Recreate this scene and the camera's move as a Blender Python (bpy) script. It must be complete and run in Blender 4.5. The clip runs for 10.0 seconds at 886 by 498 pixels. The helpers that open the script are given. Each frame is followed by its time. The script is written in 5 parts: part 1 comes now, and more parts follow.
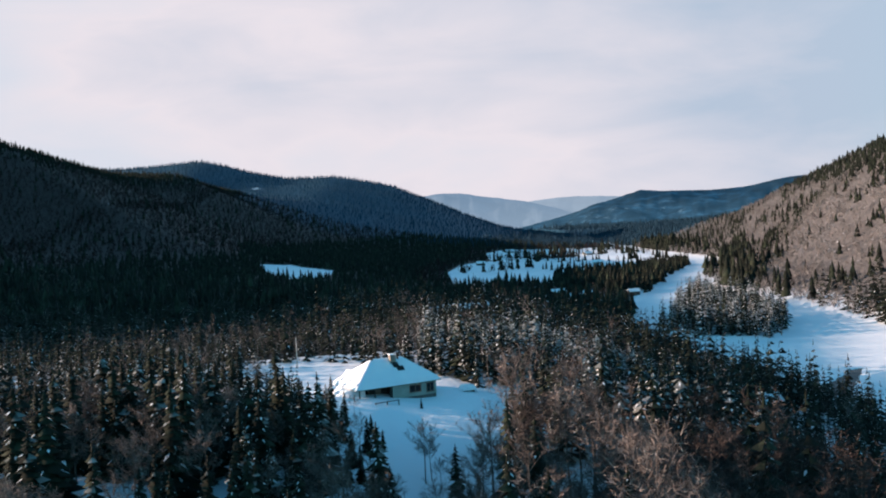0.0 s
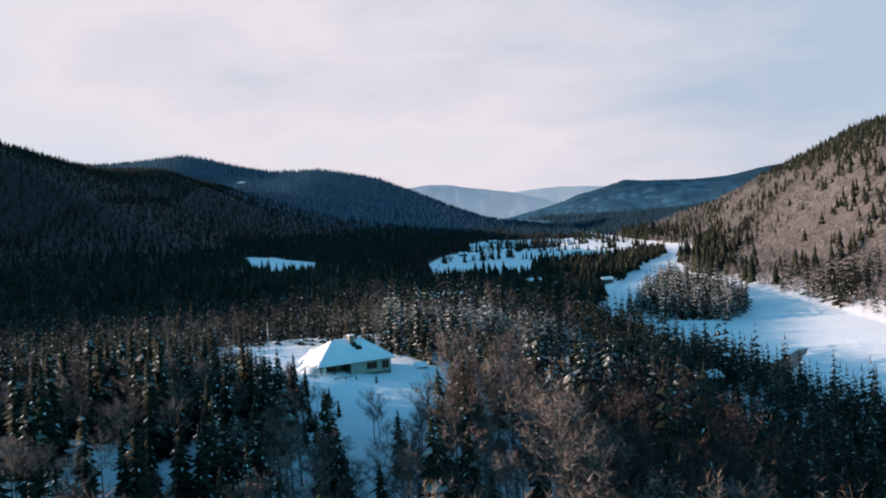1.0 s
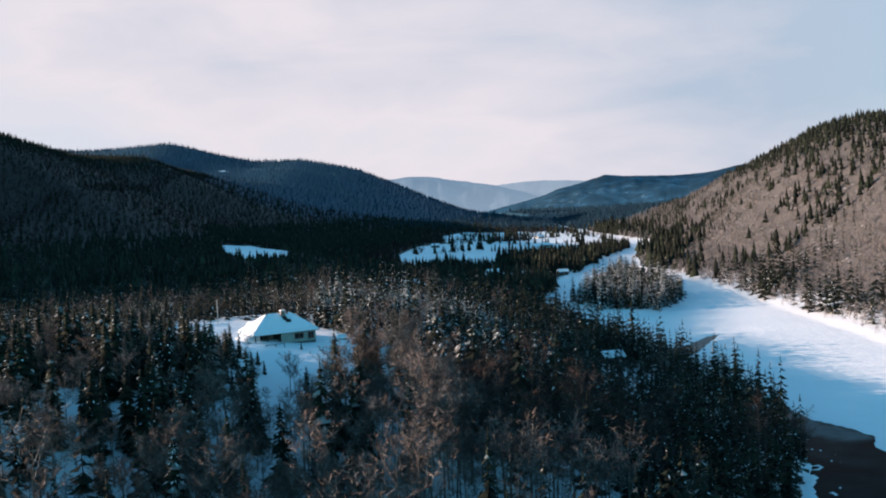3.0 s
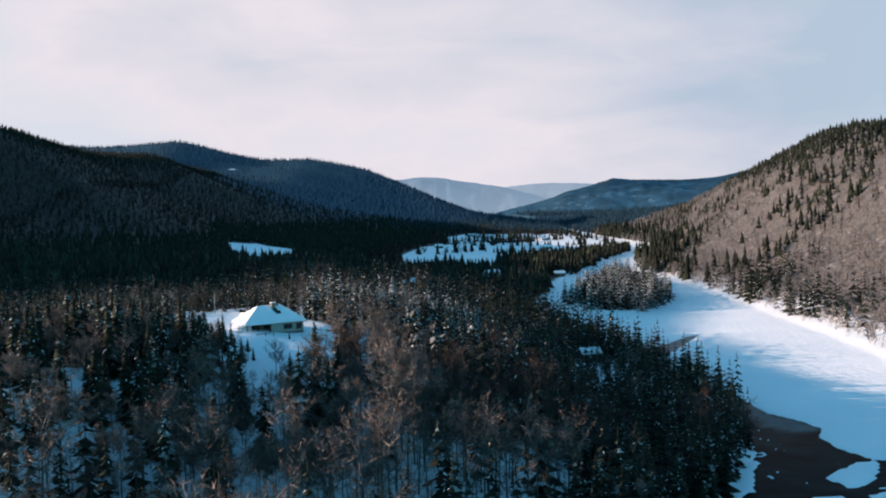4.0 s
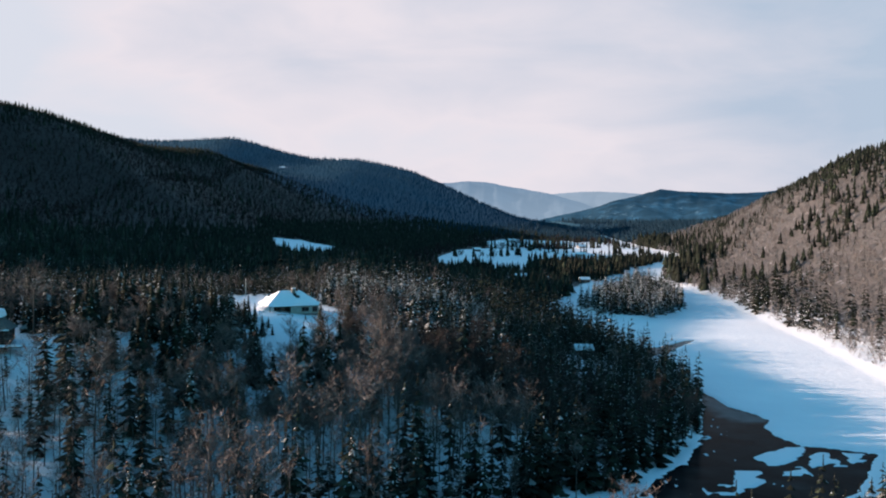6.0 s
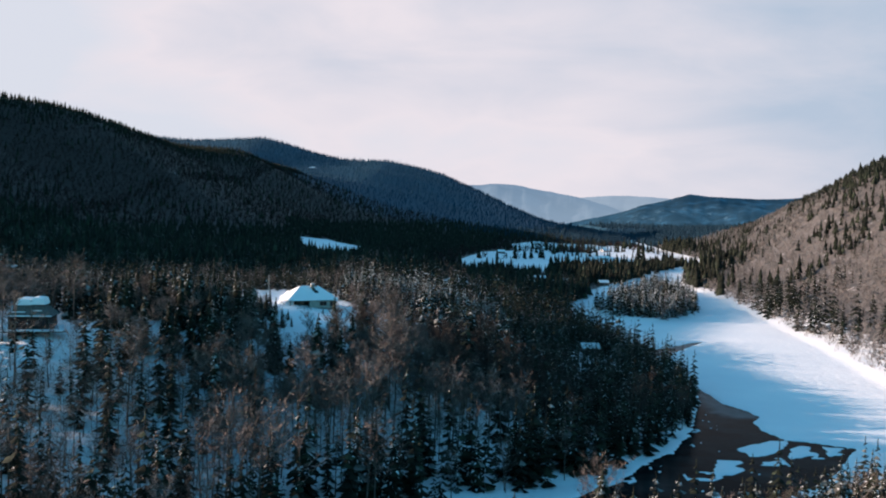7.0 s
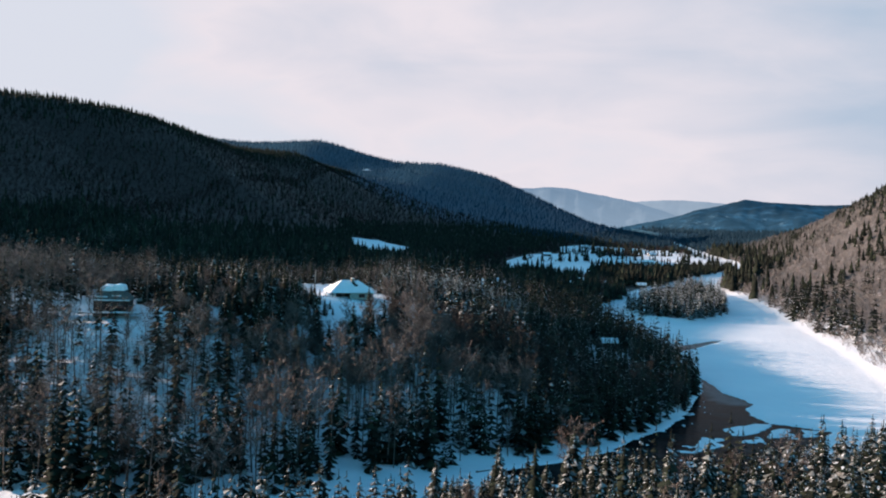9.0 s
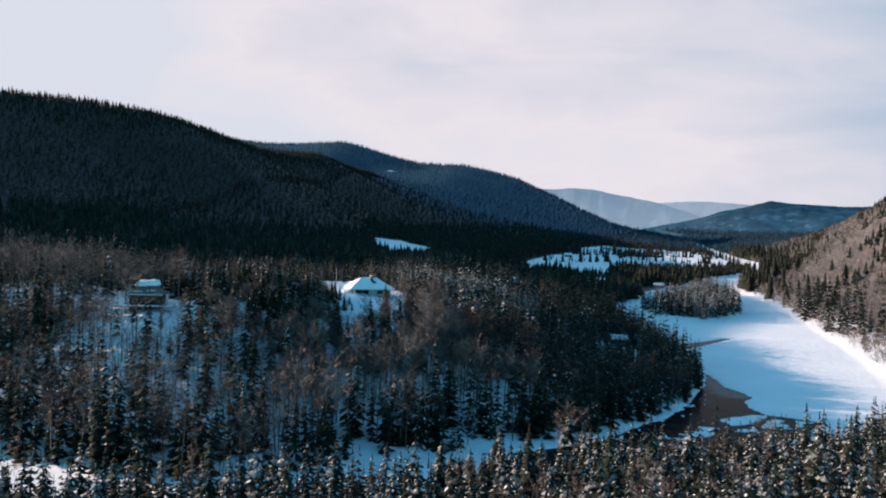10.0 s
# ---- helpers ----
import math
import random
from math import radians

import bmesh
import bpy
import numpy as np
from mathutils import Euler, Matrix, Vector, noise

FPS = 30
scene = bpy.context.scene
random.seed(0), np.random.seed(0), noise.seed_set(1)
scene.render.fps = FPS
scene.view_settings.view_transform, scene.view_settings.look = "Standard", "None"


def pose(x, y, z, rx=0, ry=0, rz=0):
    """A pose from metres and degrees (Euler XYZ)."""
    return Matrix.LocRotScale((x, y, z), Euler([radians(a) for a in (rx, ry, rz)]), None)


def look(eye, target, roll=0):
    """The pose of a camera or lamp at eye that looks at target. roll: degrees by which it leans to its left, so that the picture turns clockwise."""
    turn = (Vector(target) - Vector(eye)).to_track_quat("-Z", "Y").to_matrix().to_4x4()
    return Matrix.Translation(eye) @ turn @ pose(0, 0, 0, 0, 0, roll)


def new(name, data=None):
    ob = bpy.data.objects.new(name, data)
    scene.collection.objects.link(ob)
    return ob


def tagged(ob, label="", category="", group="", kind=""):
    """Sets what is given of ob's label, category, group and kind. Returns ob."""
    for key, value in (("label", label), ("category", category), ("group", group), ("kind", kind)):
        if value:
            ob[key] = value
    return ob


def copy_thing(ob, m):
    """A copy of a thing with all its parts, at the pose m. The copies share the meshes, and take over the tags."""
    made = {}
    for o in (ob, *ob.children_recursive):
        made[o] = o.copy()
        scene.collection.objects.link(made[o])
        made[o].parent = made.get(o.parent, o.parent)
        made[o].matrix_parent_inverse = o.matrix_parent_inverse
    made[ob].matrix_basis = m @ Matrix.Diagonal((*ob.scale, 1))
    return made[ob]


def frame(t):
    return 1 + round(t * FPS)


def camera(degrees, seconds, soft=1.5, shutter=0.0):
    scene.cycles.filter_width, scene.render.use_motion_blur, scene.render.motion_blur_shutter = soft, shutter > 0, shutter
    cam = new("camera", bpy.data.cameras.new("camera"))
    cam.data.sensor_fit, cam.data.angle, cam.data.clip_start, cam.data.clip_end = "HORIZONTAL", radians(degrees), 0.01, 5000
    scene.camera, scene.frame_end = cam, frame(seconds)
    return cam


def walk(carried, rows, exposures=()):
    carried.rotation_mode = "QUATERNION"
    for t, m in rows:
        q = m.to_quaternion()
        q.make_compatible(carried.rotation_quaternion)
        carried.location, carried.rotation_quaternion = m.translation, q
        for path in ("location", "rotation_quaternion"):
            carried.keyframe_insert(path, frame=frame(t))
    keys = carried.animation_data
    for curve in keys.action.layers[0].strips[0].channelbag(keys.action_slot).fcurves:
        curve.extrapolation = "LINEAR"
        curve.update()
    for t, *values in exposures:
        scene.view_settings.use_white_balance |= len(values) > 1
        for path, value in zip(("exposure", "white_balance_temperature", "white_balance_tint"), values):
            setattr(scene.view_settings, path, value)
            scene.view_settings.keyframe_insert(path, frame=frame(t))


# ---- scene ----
cam = camera(51.1, 10.0, soft=2.0)
PATH = [
    (0, (8.583, 5.428, 55.064), (8.619, 7.427, 55.013), -3.0),
    (0.5, (11.597, -3.366, 55.06), (11.645, -1.368, 54.999), -3.4),
    (1, (14.732, -12.097, 55.044), (14.793, -10.099, 54.973), -3.6),
    (1.5, (18.167, -20.665, 55.092), (18.24, -18.668, 55.013), -3.6),
    (2, (21.683, -29.126, 55.155), (21.764, -27.129, 55.069), -3.4),
    (2.5, (25.098, -37.535, 55.239), (25.186, -35.539, 55.149), -3.0),
    (3, (28.372, -45.913, 55.317), (28.465, -43.918, 55.226), -2.6),
    (4.5, (37.808, -71.001, 55.465), (37.862, -69.003, 55.379), -1.2),
    (5, (40.88, -79.543, 55.452), (40.906, -77.545, 55.369), -0.7),
    (5.5, (43.975, -87.937, 55.473), (43.974, -85.939, 55.392), -0.1),
    (7, (52.753, -112.538, 55.911), (52.661, -110.541, 55.834), 1.3),
    (7.5, (55.467, -120.643, 56.057), (55.345, -118.648, 55.982), 1.6),
    (8, (58.114, -128.638, 56.232), (57.962, -126.645, 56.158), 1.7),
    (8.5, (60.853, -136.562, 56.387), (60.672, -134.572, 56.313), 1.8),
    (9, (63.639, -144.423, 56.509), (63.43, -142.436, 56.434), 1.9),
    (9.5, (66.373, -152.203, 56.613), (66.137, -150.218, 56.538), 2.0),
    (10, (69.037, -159.944, 56.675), (68.775, -157.963, 56.6), 2.0),
]
walk(cam, [(t, look(eye, target, roll)) for t, eye, target, roll in PATH])

# ---- sky, sun, exposure ----
SUN_EL, SUN_AZ = 13.5, -86.0          # degrees; azimuth from +y towards +x
scene.view_settings.exposure = 1.1


def make_world():
    w = bpy.data.worlds.new("winter_sky")
    scene.world = w
    w.use_nodes = True
    nt = w.node_tree
    nt.nodes.clear()
    N = nt.nodes.new
    L = nt.links.new
    out, bg = N("ShaderNodeOutputWorld"), N("ShaderNodeBackground")
    sky = N("ShaderNodeTexSky")
    sky.sky_type, sky.sun_disc = "NISHITA", False
    sky.sun_elevation, sky.sun_rotation = radians(SUN_EL), radians(SUN_AZ)
    sky.air_density, sky.dust_density, sky.ozone_density = 1.0, 0.6, 2.5
    tc, sep = N("ShaderNodeTexCoord"), N("ShaderNodeSeparateXYZ")
    L(tc.outputs["Generated"], sep.inputs[0])
    # veil of cloud, thick towards the horizon, open blue overhead
    ramp = N("ShaderNodeValToRGB")
    ramp.color_ramp.elements[0].position, ramp.color_ramp.elements[1].position = 0.25, 0.34
    ramp.color_ramp.elements[0].color, ramp.color_ramp.elements[1].color = (1, 1, 1, 1), (0.17, 0.17, 0.17, 1)
    L(sep.outputs[2], ramp.inputs[0])
    # the veil lies up the valley; behind and to the sides the sky is clear
    ahead = N("ShaderNodeVectorMath")
    ahead.operation = "DOT_PRODUCT"
    ahead.inputs[1].default_value = (-0.28, 0.96, 0.0)
    L(tc.outputs["Generated"], ahead.inputs[0])
    fan = N("ShaderNodeMapRange")
    fan.interpolation_type = "SMOOTHSTEP"
    fan.inputs["From Min"].default_value, fan.inputs["From Max"].default_value = 0.15, 0.80
    fan.inputs["To Min"].default_value, fan.inputs["To Max"].default_value = 0.10, 1.0
    L(ahead.outputs["Value"], fan.inputs["Value"])
    both = N("ShaderNodeMath")
    both.operation = "MULTIPLY"
    L(ramp.outputs[0], both.inputs[0])
    L(fan.outputs[0], both.inputs[1])
    mp = N("ShaderNodeMapping")
    mp.inputs["Scale"].default_value = (1.0, 1.0, 2.6)
    L(tc.outputs["Generated"], mp.inputs[0])
    n1 = N("ShaderNodeTexNoise")
    n1.inputs["Scale"].default_value, n1.inputs["Detail"].default_value = 2.0, 4.0
    n1.inputs["Roughness"].default_value = 0.5
    L(mp.outputs[0], n1.inputs["Vector"])
    tint = N("ShaderNodeValToRGB")
    e = tint.color_ramp.elements
    e.new(0.5)
    for el, (p, c) in zip(e, ((0.06, (0.330, 0.342, 0.385)), (0.36, (0.384, 0.357, 0.385)), (0.97, (0.222, 0.264, 0.328)))):
        el.position, el.color = p, (*c, 1)
    # lilac in the west, pink up the valley, blue-grey in the east, mottled by thin cloud
    east = N("ShaderNodeMath")
    east.operation = "ADD"
    east.inputs[1].default_value = 0.46
    L(sep.outputs[0], east.inputs[0])
    mott = N("ShaderNodeMath")
    mott.operation = "MULTIPLY_ADD"
    mott.inputs[1].default_value = 1.6
    mott.inputs[2].default_value = -0.8
    L(n1.outputs["Fac"], mott.inputs[0])
    both2 = N("ShaderNodeMath")
    both2.operation = "ADD"
    L(east.outputs[0], both2.inputs[0])
    L(mott.outputs[0], both2.inputs[1])
    mp2 = N("ShaderNodeMapping")
    mp2.inputs["Rotation"].default_value = (0.0, 0.35, 0.0)
    mp2.inputs["Scale"].default_value = (1.0, 1.0, 3.2)
    L(tc.outputs["Generated"], mp2.inputs[0])
    n2 = N("ShaderNodeTexNoise")
    n2.inputs["Scale"].default_value, n2.inputs["Detail"].default_value = 4.5, 6.0
    n2.inputs["Roughness"].default_value, n2.inputs["Distortion"].default_value = 0.55, 0.5
    L(mp2.outputs[0], n2.inputs["Vector"])
    wisps = N("ShaderNodeMath")
    wisps.operation = "MULTIPLY_ADD"
    wisps.inputs[1].default_value = 0.8
    L(n2.outputs["Fac"], wisps.inputs[0])
    L(both2.outputs[0], wisps.inputs[2])
    shift = N("ShaderNodeMath")
    shift.operation = "SUBTRACT"
    shift.inputs[1].default_value = 0.42
    L(wisps.outputs[0], shift.inputs[0])
    L(shift.outputs[0], tint.inputs[0])
    blue = N("ShaderNodeMix")
    blue.data_type = "RGBA"
    blue.blend_type = "MULTIPLY"
    blue.inputs["Factor"].default_value = 1.0
    blue.inputs["B"].default_value = (0.0415, 0.118, 0.122, 1)
    L(sky.outputs[0], blue.inputs["A"])
    mix = N("ShaderNodeMix")
    mix.data_type = "RGBA"
    L(both.outputs[0], mix.inputs["Factor"])
    L(blue.outputs["Result"], mix.inputs["A"])
    L(tint.outputs[0], mix.inputs["B"])
    L(mix.outputs["Result"], bg.inputs["Color"])
    bg.inputs["Strength"].default_value = 1.0
    L(bg.outputs[0], out.inputs[0])


make_world()
sun_data = bpy.data.lights.new("sun", "SUN")
sun_data.energy, sun_data.angle, sun_data.color = 5.5, radians(0.5), (1.0, 0.725, 0.585)
sun = new("sun", sun_data)
sa, se = radians(SUN_AZ), radians(SUN_EL)
sun.matrix_world = look((0, 0, 0), (-math.sin(sa) * math.cos(se), -math.cos(sa) * math.cos(se), -math.sin(se)))
sun.location = (-300, 0, 400)

# ---- materials ----
def mat(name, build):
    m = bpy.data.materials.new(name)
    m.use_nodes = True
    nt = m.node_tree
    bsdf = nt.nodes["Principled BSDF"]
    build(nt, bsdf)
    return m


def noise_node(nt, scale, detail=4.0, rough=0.55, coords="Object"):
    tc = nt.nodes.new("ShaderNodeTexCoord")
    n = nt.nodes.new("ShaderNodeTexNoise")
    n.inputs["Scale"].default_value, n.inputs["Detail"].default_value = scale, detail
    n.inputs["Roughness"].default_value = rough
    nt.links.new(tc.outputs[coords], n.inputs["Vector"])
    return n.outputs["Fac"]


def ramp_node(nt, fac, stops):
    r = nt.nodes.new("ShaderNodeValToRGB")
    e = r.color_ramp.elements
    while len(e) < len(stops):
        e.new(0.5)
    for el, (p, c) in zip(e, stops):
        el.position, el.color = p, (*c, 1)
    nt.links.new(fac, r.inputs[0])
    return r.outputs[0]


def bump_node(nt, bsdf, fac, strength, distance):
    b = nt.nodes.new("ShaderNodeBump")
    b.inputs["Strength"].default_value, b.inputs["Distance"].default_value = strength, distance
    nt.links.new(fac, b.inputs["Height"])
    nt.links.new(b.outputs[0], bsdf.inputs["Normal"])
    return b


def mixed(nt, fac, a, b):
    m = nt.nodes.new("ShaderNodeMix")
    m.data_type = "RGBA"
    nt.links.new(fac, m.inputs["Factor"])
    nt.links.new(a, m.inputs["A"])
    nt.links.new(b, m.inputs["B"])
    return m.outputs["Result"]


def varied(stops, scale, rough, bump=0.0, dist=0.1, source="noise", detail=4.0):
    """A material whose colour runs along stops by noise, by loose piece or by object."""
    def build(nt, b):
        if source == "noise":
            fac = noise_node(nt, scale, detail)
        elif source == "island":
            fac = nt.nodes.new("ShaderNodeNewGeometry").outputs["Random Per Island"]
        else:
            fac = nt.nodes.new("ShaderNodeObjectInfo").outputs["Random"]
        nt.links.new(ramp_node(nt, fac, stops), b.inputs["Base Color"])
        b.inputs["Roughness"].default_value = rough
        b.inputs["Specular IOR Level"].default_value = 0.25
        if bump:
            bump_node(nt, b, noise_node(nt, scale * 2, 5), bump, dist)
    return build


def snow_build(nt, b):
    wide = noise_node(nt, 0.03, 5)
    col = ramp_node(nt, wide, [(0.3, (0.74, 0.77, 0.81)), (0.7, (0.84, 0.85, 0.87))])
    speck = ramp_node(nt, noise_node(nt, 1.1, 6, 0.7), [(0.66, (1, 1, 1)), (0.74, (0.45, 0.40, 0.36))])
    m = nt.nodes.new("ShaderNodeMix")
    m.data_type, m.blend_type = "RGBA", "MULTIPLY"
    m.inputs["Factor"].default_value = 0.6
    nt.links.new(col, m.inputs["A"])
    nt.links.new(speck, m.inputs["B"])
    # undergrowth and saplings under the woods, breaking through the snow
    at = nt.nodes.new("ShaderNodeAttribute")
    at.attribute_name = "brush"
    br = nt.nodes.new("ShaderNodeMath")
    br.operation = "ADD"
    nt.links.new(at.outputs["Fac"], br.inputs[0])
    nt.links.new(noise_node(nt, 0.22, 6, 0.65), br.inputs[1])
    on = ramp_node(nt, br.outputs[0], [(0.80, (0, 0, 0)), (0.98, (1, 1, 1))])
    litter = ramp_node(nt, noise_node(nt, 0.9, 5), [(0.3, (0.011, 0.0075, 0.0065)), (0.7, (0.032, 0.022, 0.019))])
    # saplings and scrub on the sunny hillside
    at2 = nt.nodes.new("ShaderNodeAttribute")
    at2.attribute_name = "scrub"
    scrub = ramp_node(nt, noise_node(nt, 0.5, 6, 0.7), [(0.3, (0.062, 0.056, 0.053)), (0.7, (0.125, 0.112, 0.107))])
    floor_cover = mixed(nt, at2.outputs["Fac"], litter, scrub)
    # blue haze over the far hill and valley end, painted into the ground colour
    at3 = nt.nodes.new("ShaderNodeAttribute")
    at3.attribute_name = "haze_floor"
    blue_haze = ramp_node(nt, noise_node(nt, 0.012, 6, 0.6), [(0.3, (0.004, 0.030, 0.053)), (0.7, (0.009, 0.052, 0.086))])
    floor_cover = mixed(nt, at3.outputs["Fac"], floor_cover, blue_haze)
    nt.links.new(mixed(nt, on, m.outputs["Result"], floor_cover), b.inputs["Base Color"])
    b.inputs["Roughness"].default_value = 0.65
    b.inputs["Specular IOR Level"].default_value = 0.2
    bump_node(nt, b, noise_node(nt, 0.35, 6), 0.5, 0.5)


def clean_snow_build(nt, b):
    col = ramp_node(nt, noise_node(nt, 0.4, 5), [(0.3, (0.78, 0.80, 0.83)), (0.7, (0.86, 0.86, 0.87))])
    nt.links.new(col, b.inputs["Base Color"])
    b.inputs["Roughness"].default_value = 0.6
    b.inputs["Specular IOR Level"].default_value = 0.2
    bump_node(nt, b, noise_node(nt, 1.5, 5), 0.4, 0.15)


def water_build(nt, b):
    col = ramp_node(nt, noise_node(nt, 0.08, 5), [(0.40, (0.006, 0.006, 0.007)), (0.58, (0.018, 0.018, 0.018)), (0.75, (0.035, 0.035, 0.035))])
    # a skin of thin grey ice along the edge of the snow
    at = nt.nodes.new("ShaderNodeAttribute")
    at.attribute_name = "thin_ice"
    skin = ramp_node(nt, noise_node(nt, 0.25, 5), [(0.3, (0.085, 0.090, 0.092)), (0.7, (0.15, 0.155, 0.155))])
    nt.links.new(mixed(nt, at.outputs["Fac"], col, skin), b.inputs["Base Color"])
    b.inputs["Roughness"].default_value = 0.15
    b.inputs["IOR"].default_value = 1.33
    b.inputs["Specular IOR Level"].default_value = 0.004
    bump_node(nt, b, noise_node(nt, 1.3, 5), 0.3, 0.1)


SNOW = mat("snow_ground", snow_build)
CLEAN = mat("snow_cap", clean_snow_build)
WATER = mat("river_water", water_build)


def foliage(stops, size):
    """Colour that changes from piece to piece and, more slowly, from tree to tree."""
    def build(nt, b):
        one = nt.nodes.new("ShaderNodeNewGeometry").outputs["Random Per Island"]
        m = nt.nodes.new("ShaderNodeMath")
        m.operation = "MULTIPLY_ADD"
        m.inputs[1].default_value = 0.55
        nt.links.new(one, m.inputs[0])
        n = nt.nodes.new("ShaderNodeMapRange")
        n.inputs["From Min"].default_value, n.inputs["From Max"].default_value, n.inputs["To Max"].default_value = 0.32, 0.68, 0.45
        geo = nt.nodes.new("ShaderNodeNewGeometry")
        t = nt.nodes.new("ShaderNodeTexNoise")
        t.inputs["Scale"].default_value, t.inputs["Detail"].default_value = 1.0 / size, 2.0
        nt.links.new(geo.outputs["Position"], t.inputs["Vector"])
        nt.links.new(t.outputs["Fac"], n.inputs["Value"])
        nt.links.new(n.outputs[0], m.inputs[2])
        nt.links.new(ramp_node(nt, m.outputs[0], stops), b.inputs["Base Color"])
        b.inputs["Roughness"].default_value = 0.85
        b.inputs["Specular IOR Level"].default_value = 0.15
    return build


NEEDLE = mat("spruce_needles", foliage([(0.0, (0.0045, 0.0050, 0.0038)), (0.5, (0.0105, 0.0130, 0.0080)), (0.8, (0.024, 0.030, 0.0175)), (1.0, (0.042, 0.052, 0.031))], 5.0))
# needles of the far woods, with the blue of distance haze in their colour
HAZEBLUENEEDLE = mat("hazed_valley_needles", foliage([(0.0, (0.006, 0.022, 0.036)), (0.5, (0.009, 0.030, 0.048)), (1.0, (0.014, 0.040, 0.060))], 90.0))
HAZYNEEDLE = mat("hazed_hill_needles", foliage([(0.0, (0.005, 0.032, 0.056)), (0.5, (0.007, 0.042, 0.073)), (1.0, (0.011, 0.056, 0.096))], 200.0))
TWIG = mat("bare_twigs", foliage([(0.0, (0.022, 0.0165, 0.015)), (0.42, (0.082, 0.063, 0.056)), (0.72, (0.190, 0.152, 0.137)), (1.0, (0.36, 0.302, 0.278))], 6.0))
HOAR = mat("hoar_frosted_needles", foliage([(0.0, (0.070, 0.074, 0.068)), (0.5, (0.15, 0.155, 0.145)), (1.0, (0.30, 0.305, 0.295))], 9.0))
# twigs with the left hill's shade in their colour; field trees share them
DARKTWIG = mat("shade_dark_twigs", foliage([(0.0, (0.011, 0.0062, 0.0062)), (0.5, (0.023, 0.0128, 0.0122)), (1.0, (0.046, 0.027, 0.025))], 40.0))
# darker copy of the bare twigs: the river slope's shade put into the colour
SHADETWIG = mat("slope_shade_twigs", foliage([(0.0, (0.016, 0.0115, 0.0105)), (0.45, (0.040, 0.029, 0.026)), (0.8, (0.080, 0.059, 0.053)), (1.0, (0.14, 0.108, 0.097))], 8.0))
# lighter copy of the twigs, toned for the sunlit right hill
LITHILLTWIG = mat("sunny_hill_twigs", foliage([(0.0, (0.083, 0.075, 0.070)), (0.5, (0.147, 0.134, 0.128)), (1.0, (0.246, 0.228, 0.220))], 20.0))
BARK = mat("bark", varied([(0.3, (0.05, 0.040, 0.034)), (0.7, (0.13, 0.105, 0.09))], 2.5, 0.9, 0.5, 0.05))
ROUGHSNOW = mat("branch_snow", varied([(0.0, (0.62, 0.64, 0.66)), (1.0, (0.84, 0.84, 0.85))], 1, 0.7, source="island"))


# ---- building blocks ----
def mesh_object(name, verts, faces, mats, midx=None, parent=None, smooth=False):
    me = bpy.data.meshes.new(name)
    verts = np.asarray(verts, np.float32)
    faces = np.asarray(faces, np.int32)
    k = faces.shape[1]
    me.vertices.add(len(verts))
    me.vertices.foreach_set("co", verts.ravel())
    me.loops.add(faces.size)
    me.loops.foreach_set("vertex_index", faces.ravel())
    me.polygons.add(len(faces))
    me.polygons.foreach_set("loop_start", np.arange(0, faces.size, k, dtype=np.int32))
    me.polygons.foreach_set("loop_total", np.full(len(faces), k, np.int32))
    if midx is not None:
        me.polygons.foreach_set("material_index", np.asarray(midx, np.int32))
    if smooth:
        me.polygons.foreach_set("use_smooth", np.ones(len(faces), bool))
    for m in mats:
        me.materials.append(m)
    me.update(calc_edges=True)
    ob = new(name, me)
    if parent:
        ob.parent = parent
    return ob


def part(name, bm, material, parent, label=""):
    me = bpy.data.meshes.new(name)
    bm.normal_update()
    bm.to_mesh(me)
    bm.free()
    me.materials.append(material)
    ob = new(name, me)
    ob.parent = parent
    if label:
        ob["label"] = label
    return ob


def box(bm, x0, y0, z0, x1, y1, z1, bevel=0.0):
    r = bmesh.ops.create_cube(bm, size=1.0)
    for v in r["verts"]:
        v.co = Vector(((x0 + x1) / 2 + v.co.x * (x1 - x0), (y0 + y1) / 2 + v.co.y * (y1 - y0), (z0 + z1) / 2 + v.co.z * (z1 - z0)))
    if bevel:
        es = list({e for v in r["verts"] for e in v.link_edges})
        bmesh.ops.bevel(bm, geom=es, offset=bevel, segments=2, affect="EDGES")
    return bm


def boxes(*dims, bevel=0.0):
    bm = bmesh.new()
    for d in dims:
        box(bm, *d, bevel=bevel)
    return bm


def tube(bm, p, q, r0, r1, n=8):
    p, q = Vector(p), Vector(q)
    m = Matrix.Translation((p + q) / 2) @ (q - p).to_track_quat("Z", "Y").to_matrix().to_4x4()
    bmesh.ops.create_cone(bm, cap_ends=True, segments=n, radius1=r0, radius2=r1, depth=(q - p).length, matrix=m)
    return bm


# ---- the lie of the land ----
LEFT_BANK = [(-900, 120), (-400, 70), (-120, 36), (-48, 22), (-24, 16), (3, 19), (22, 37), (47, 59), (71, 78), (87.5, 95),
             (109, 134), (119.5, 175), (122, 200), (118, 255), (109, 300), (103, 335), (97, 400), (108, 470), (124, 513),
             (170, 659), (226, 819), (270, 920), (306, 1040), (312, 1200), (325, 1500), (360, 2000), (400, 2600)]
RIGHT_BANK = [(-900, 30), (-400, 10), (-120, -12), (-60, -18), (-25, -6), (-3, 4), (25, 12), (52, 21), (95, 48), (140, 85), (180, 140),
              (192, 226), (201, 300), (204, 347), (211, 437), (217, 570), (212, 660), (245, 800), (300, 930),
              (338, 1040), (342, 1200), (355, 1500), (390, 2000), (430, 2600)]
ISLAND = [(118, 445), (126, 398), (142, 388), (153, 390), (166, 410), (184, 454), (192, 520), (190, 570), (186, 610),
          (174, 595), (157, 545), (134, 485)]
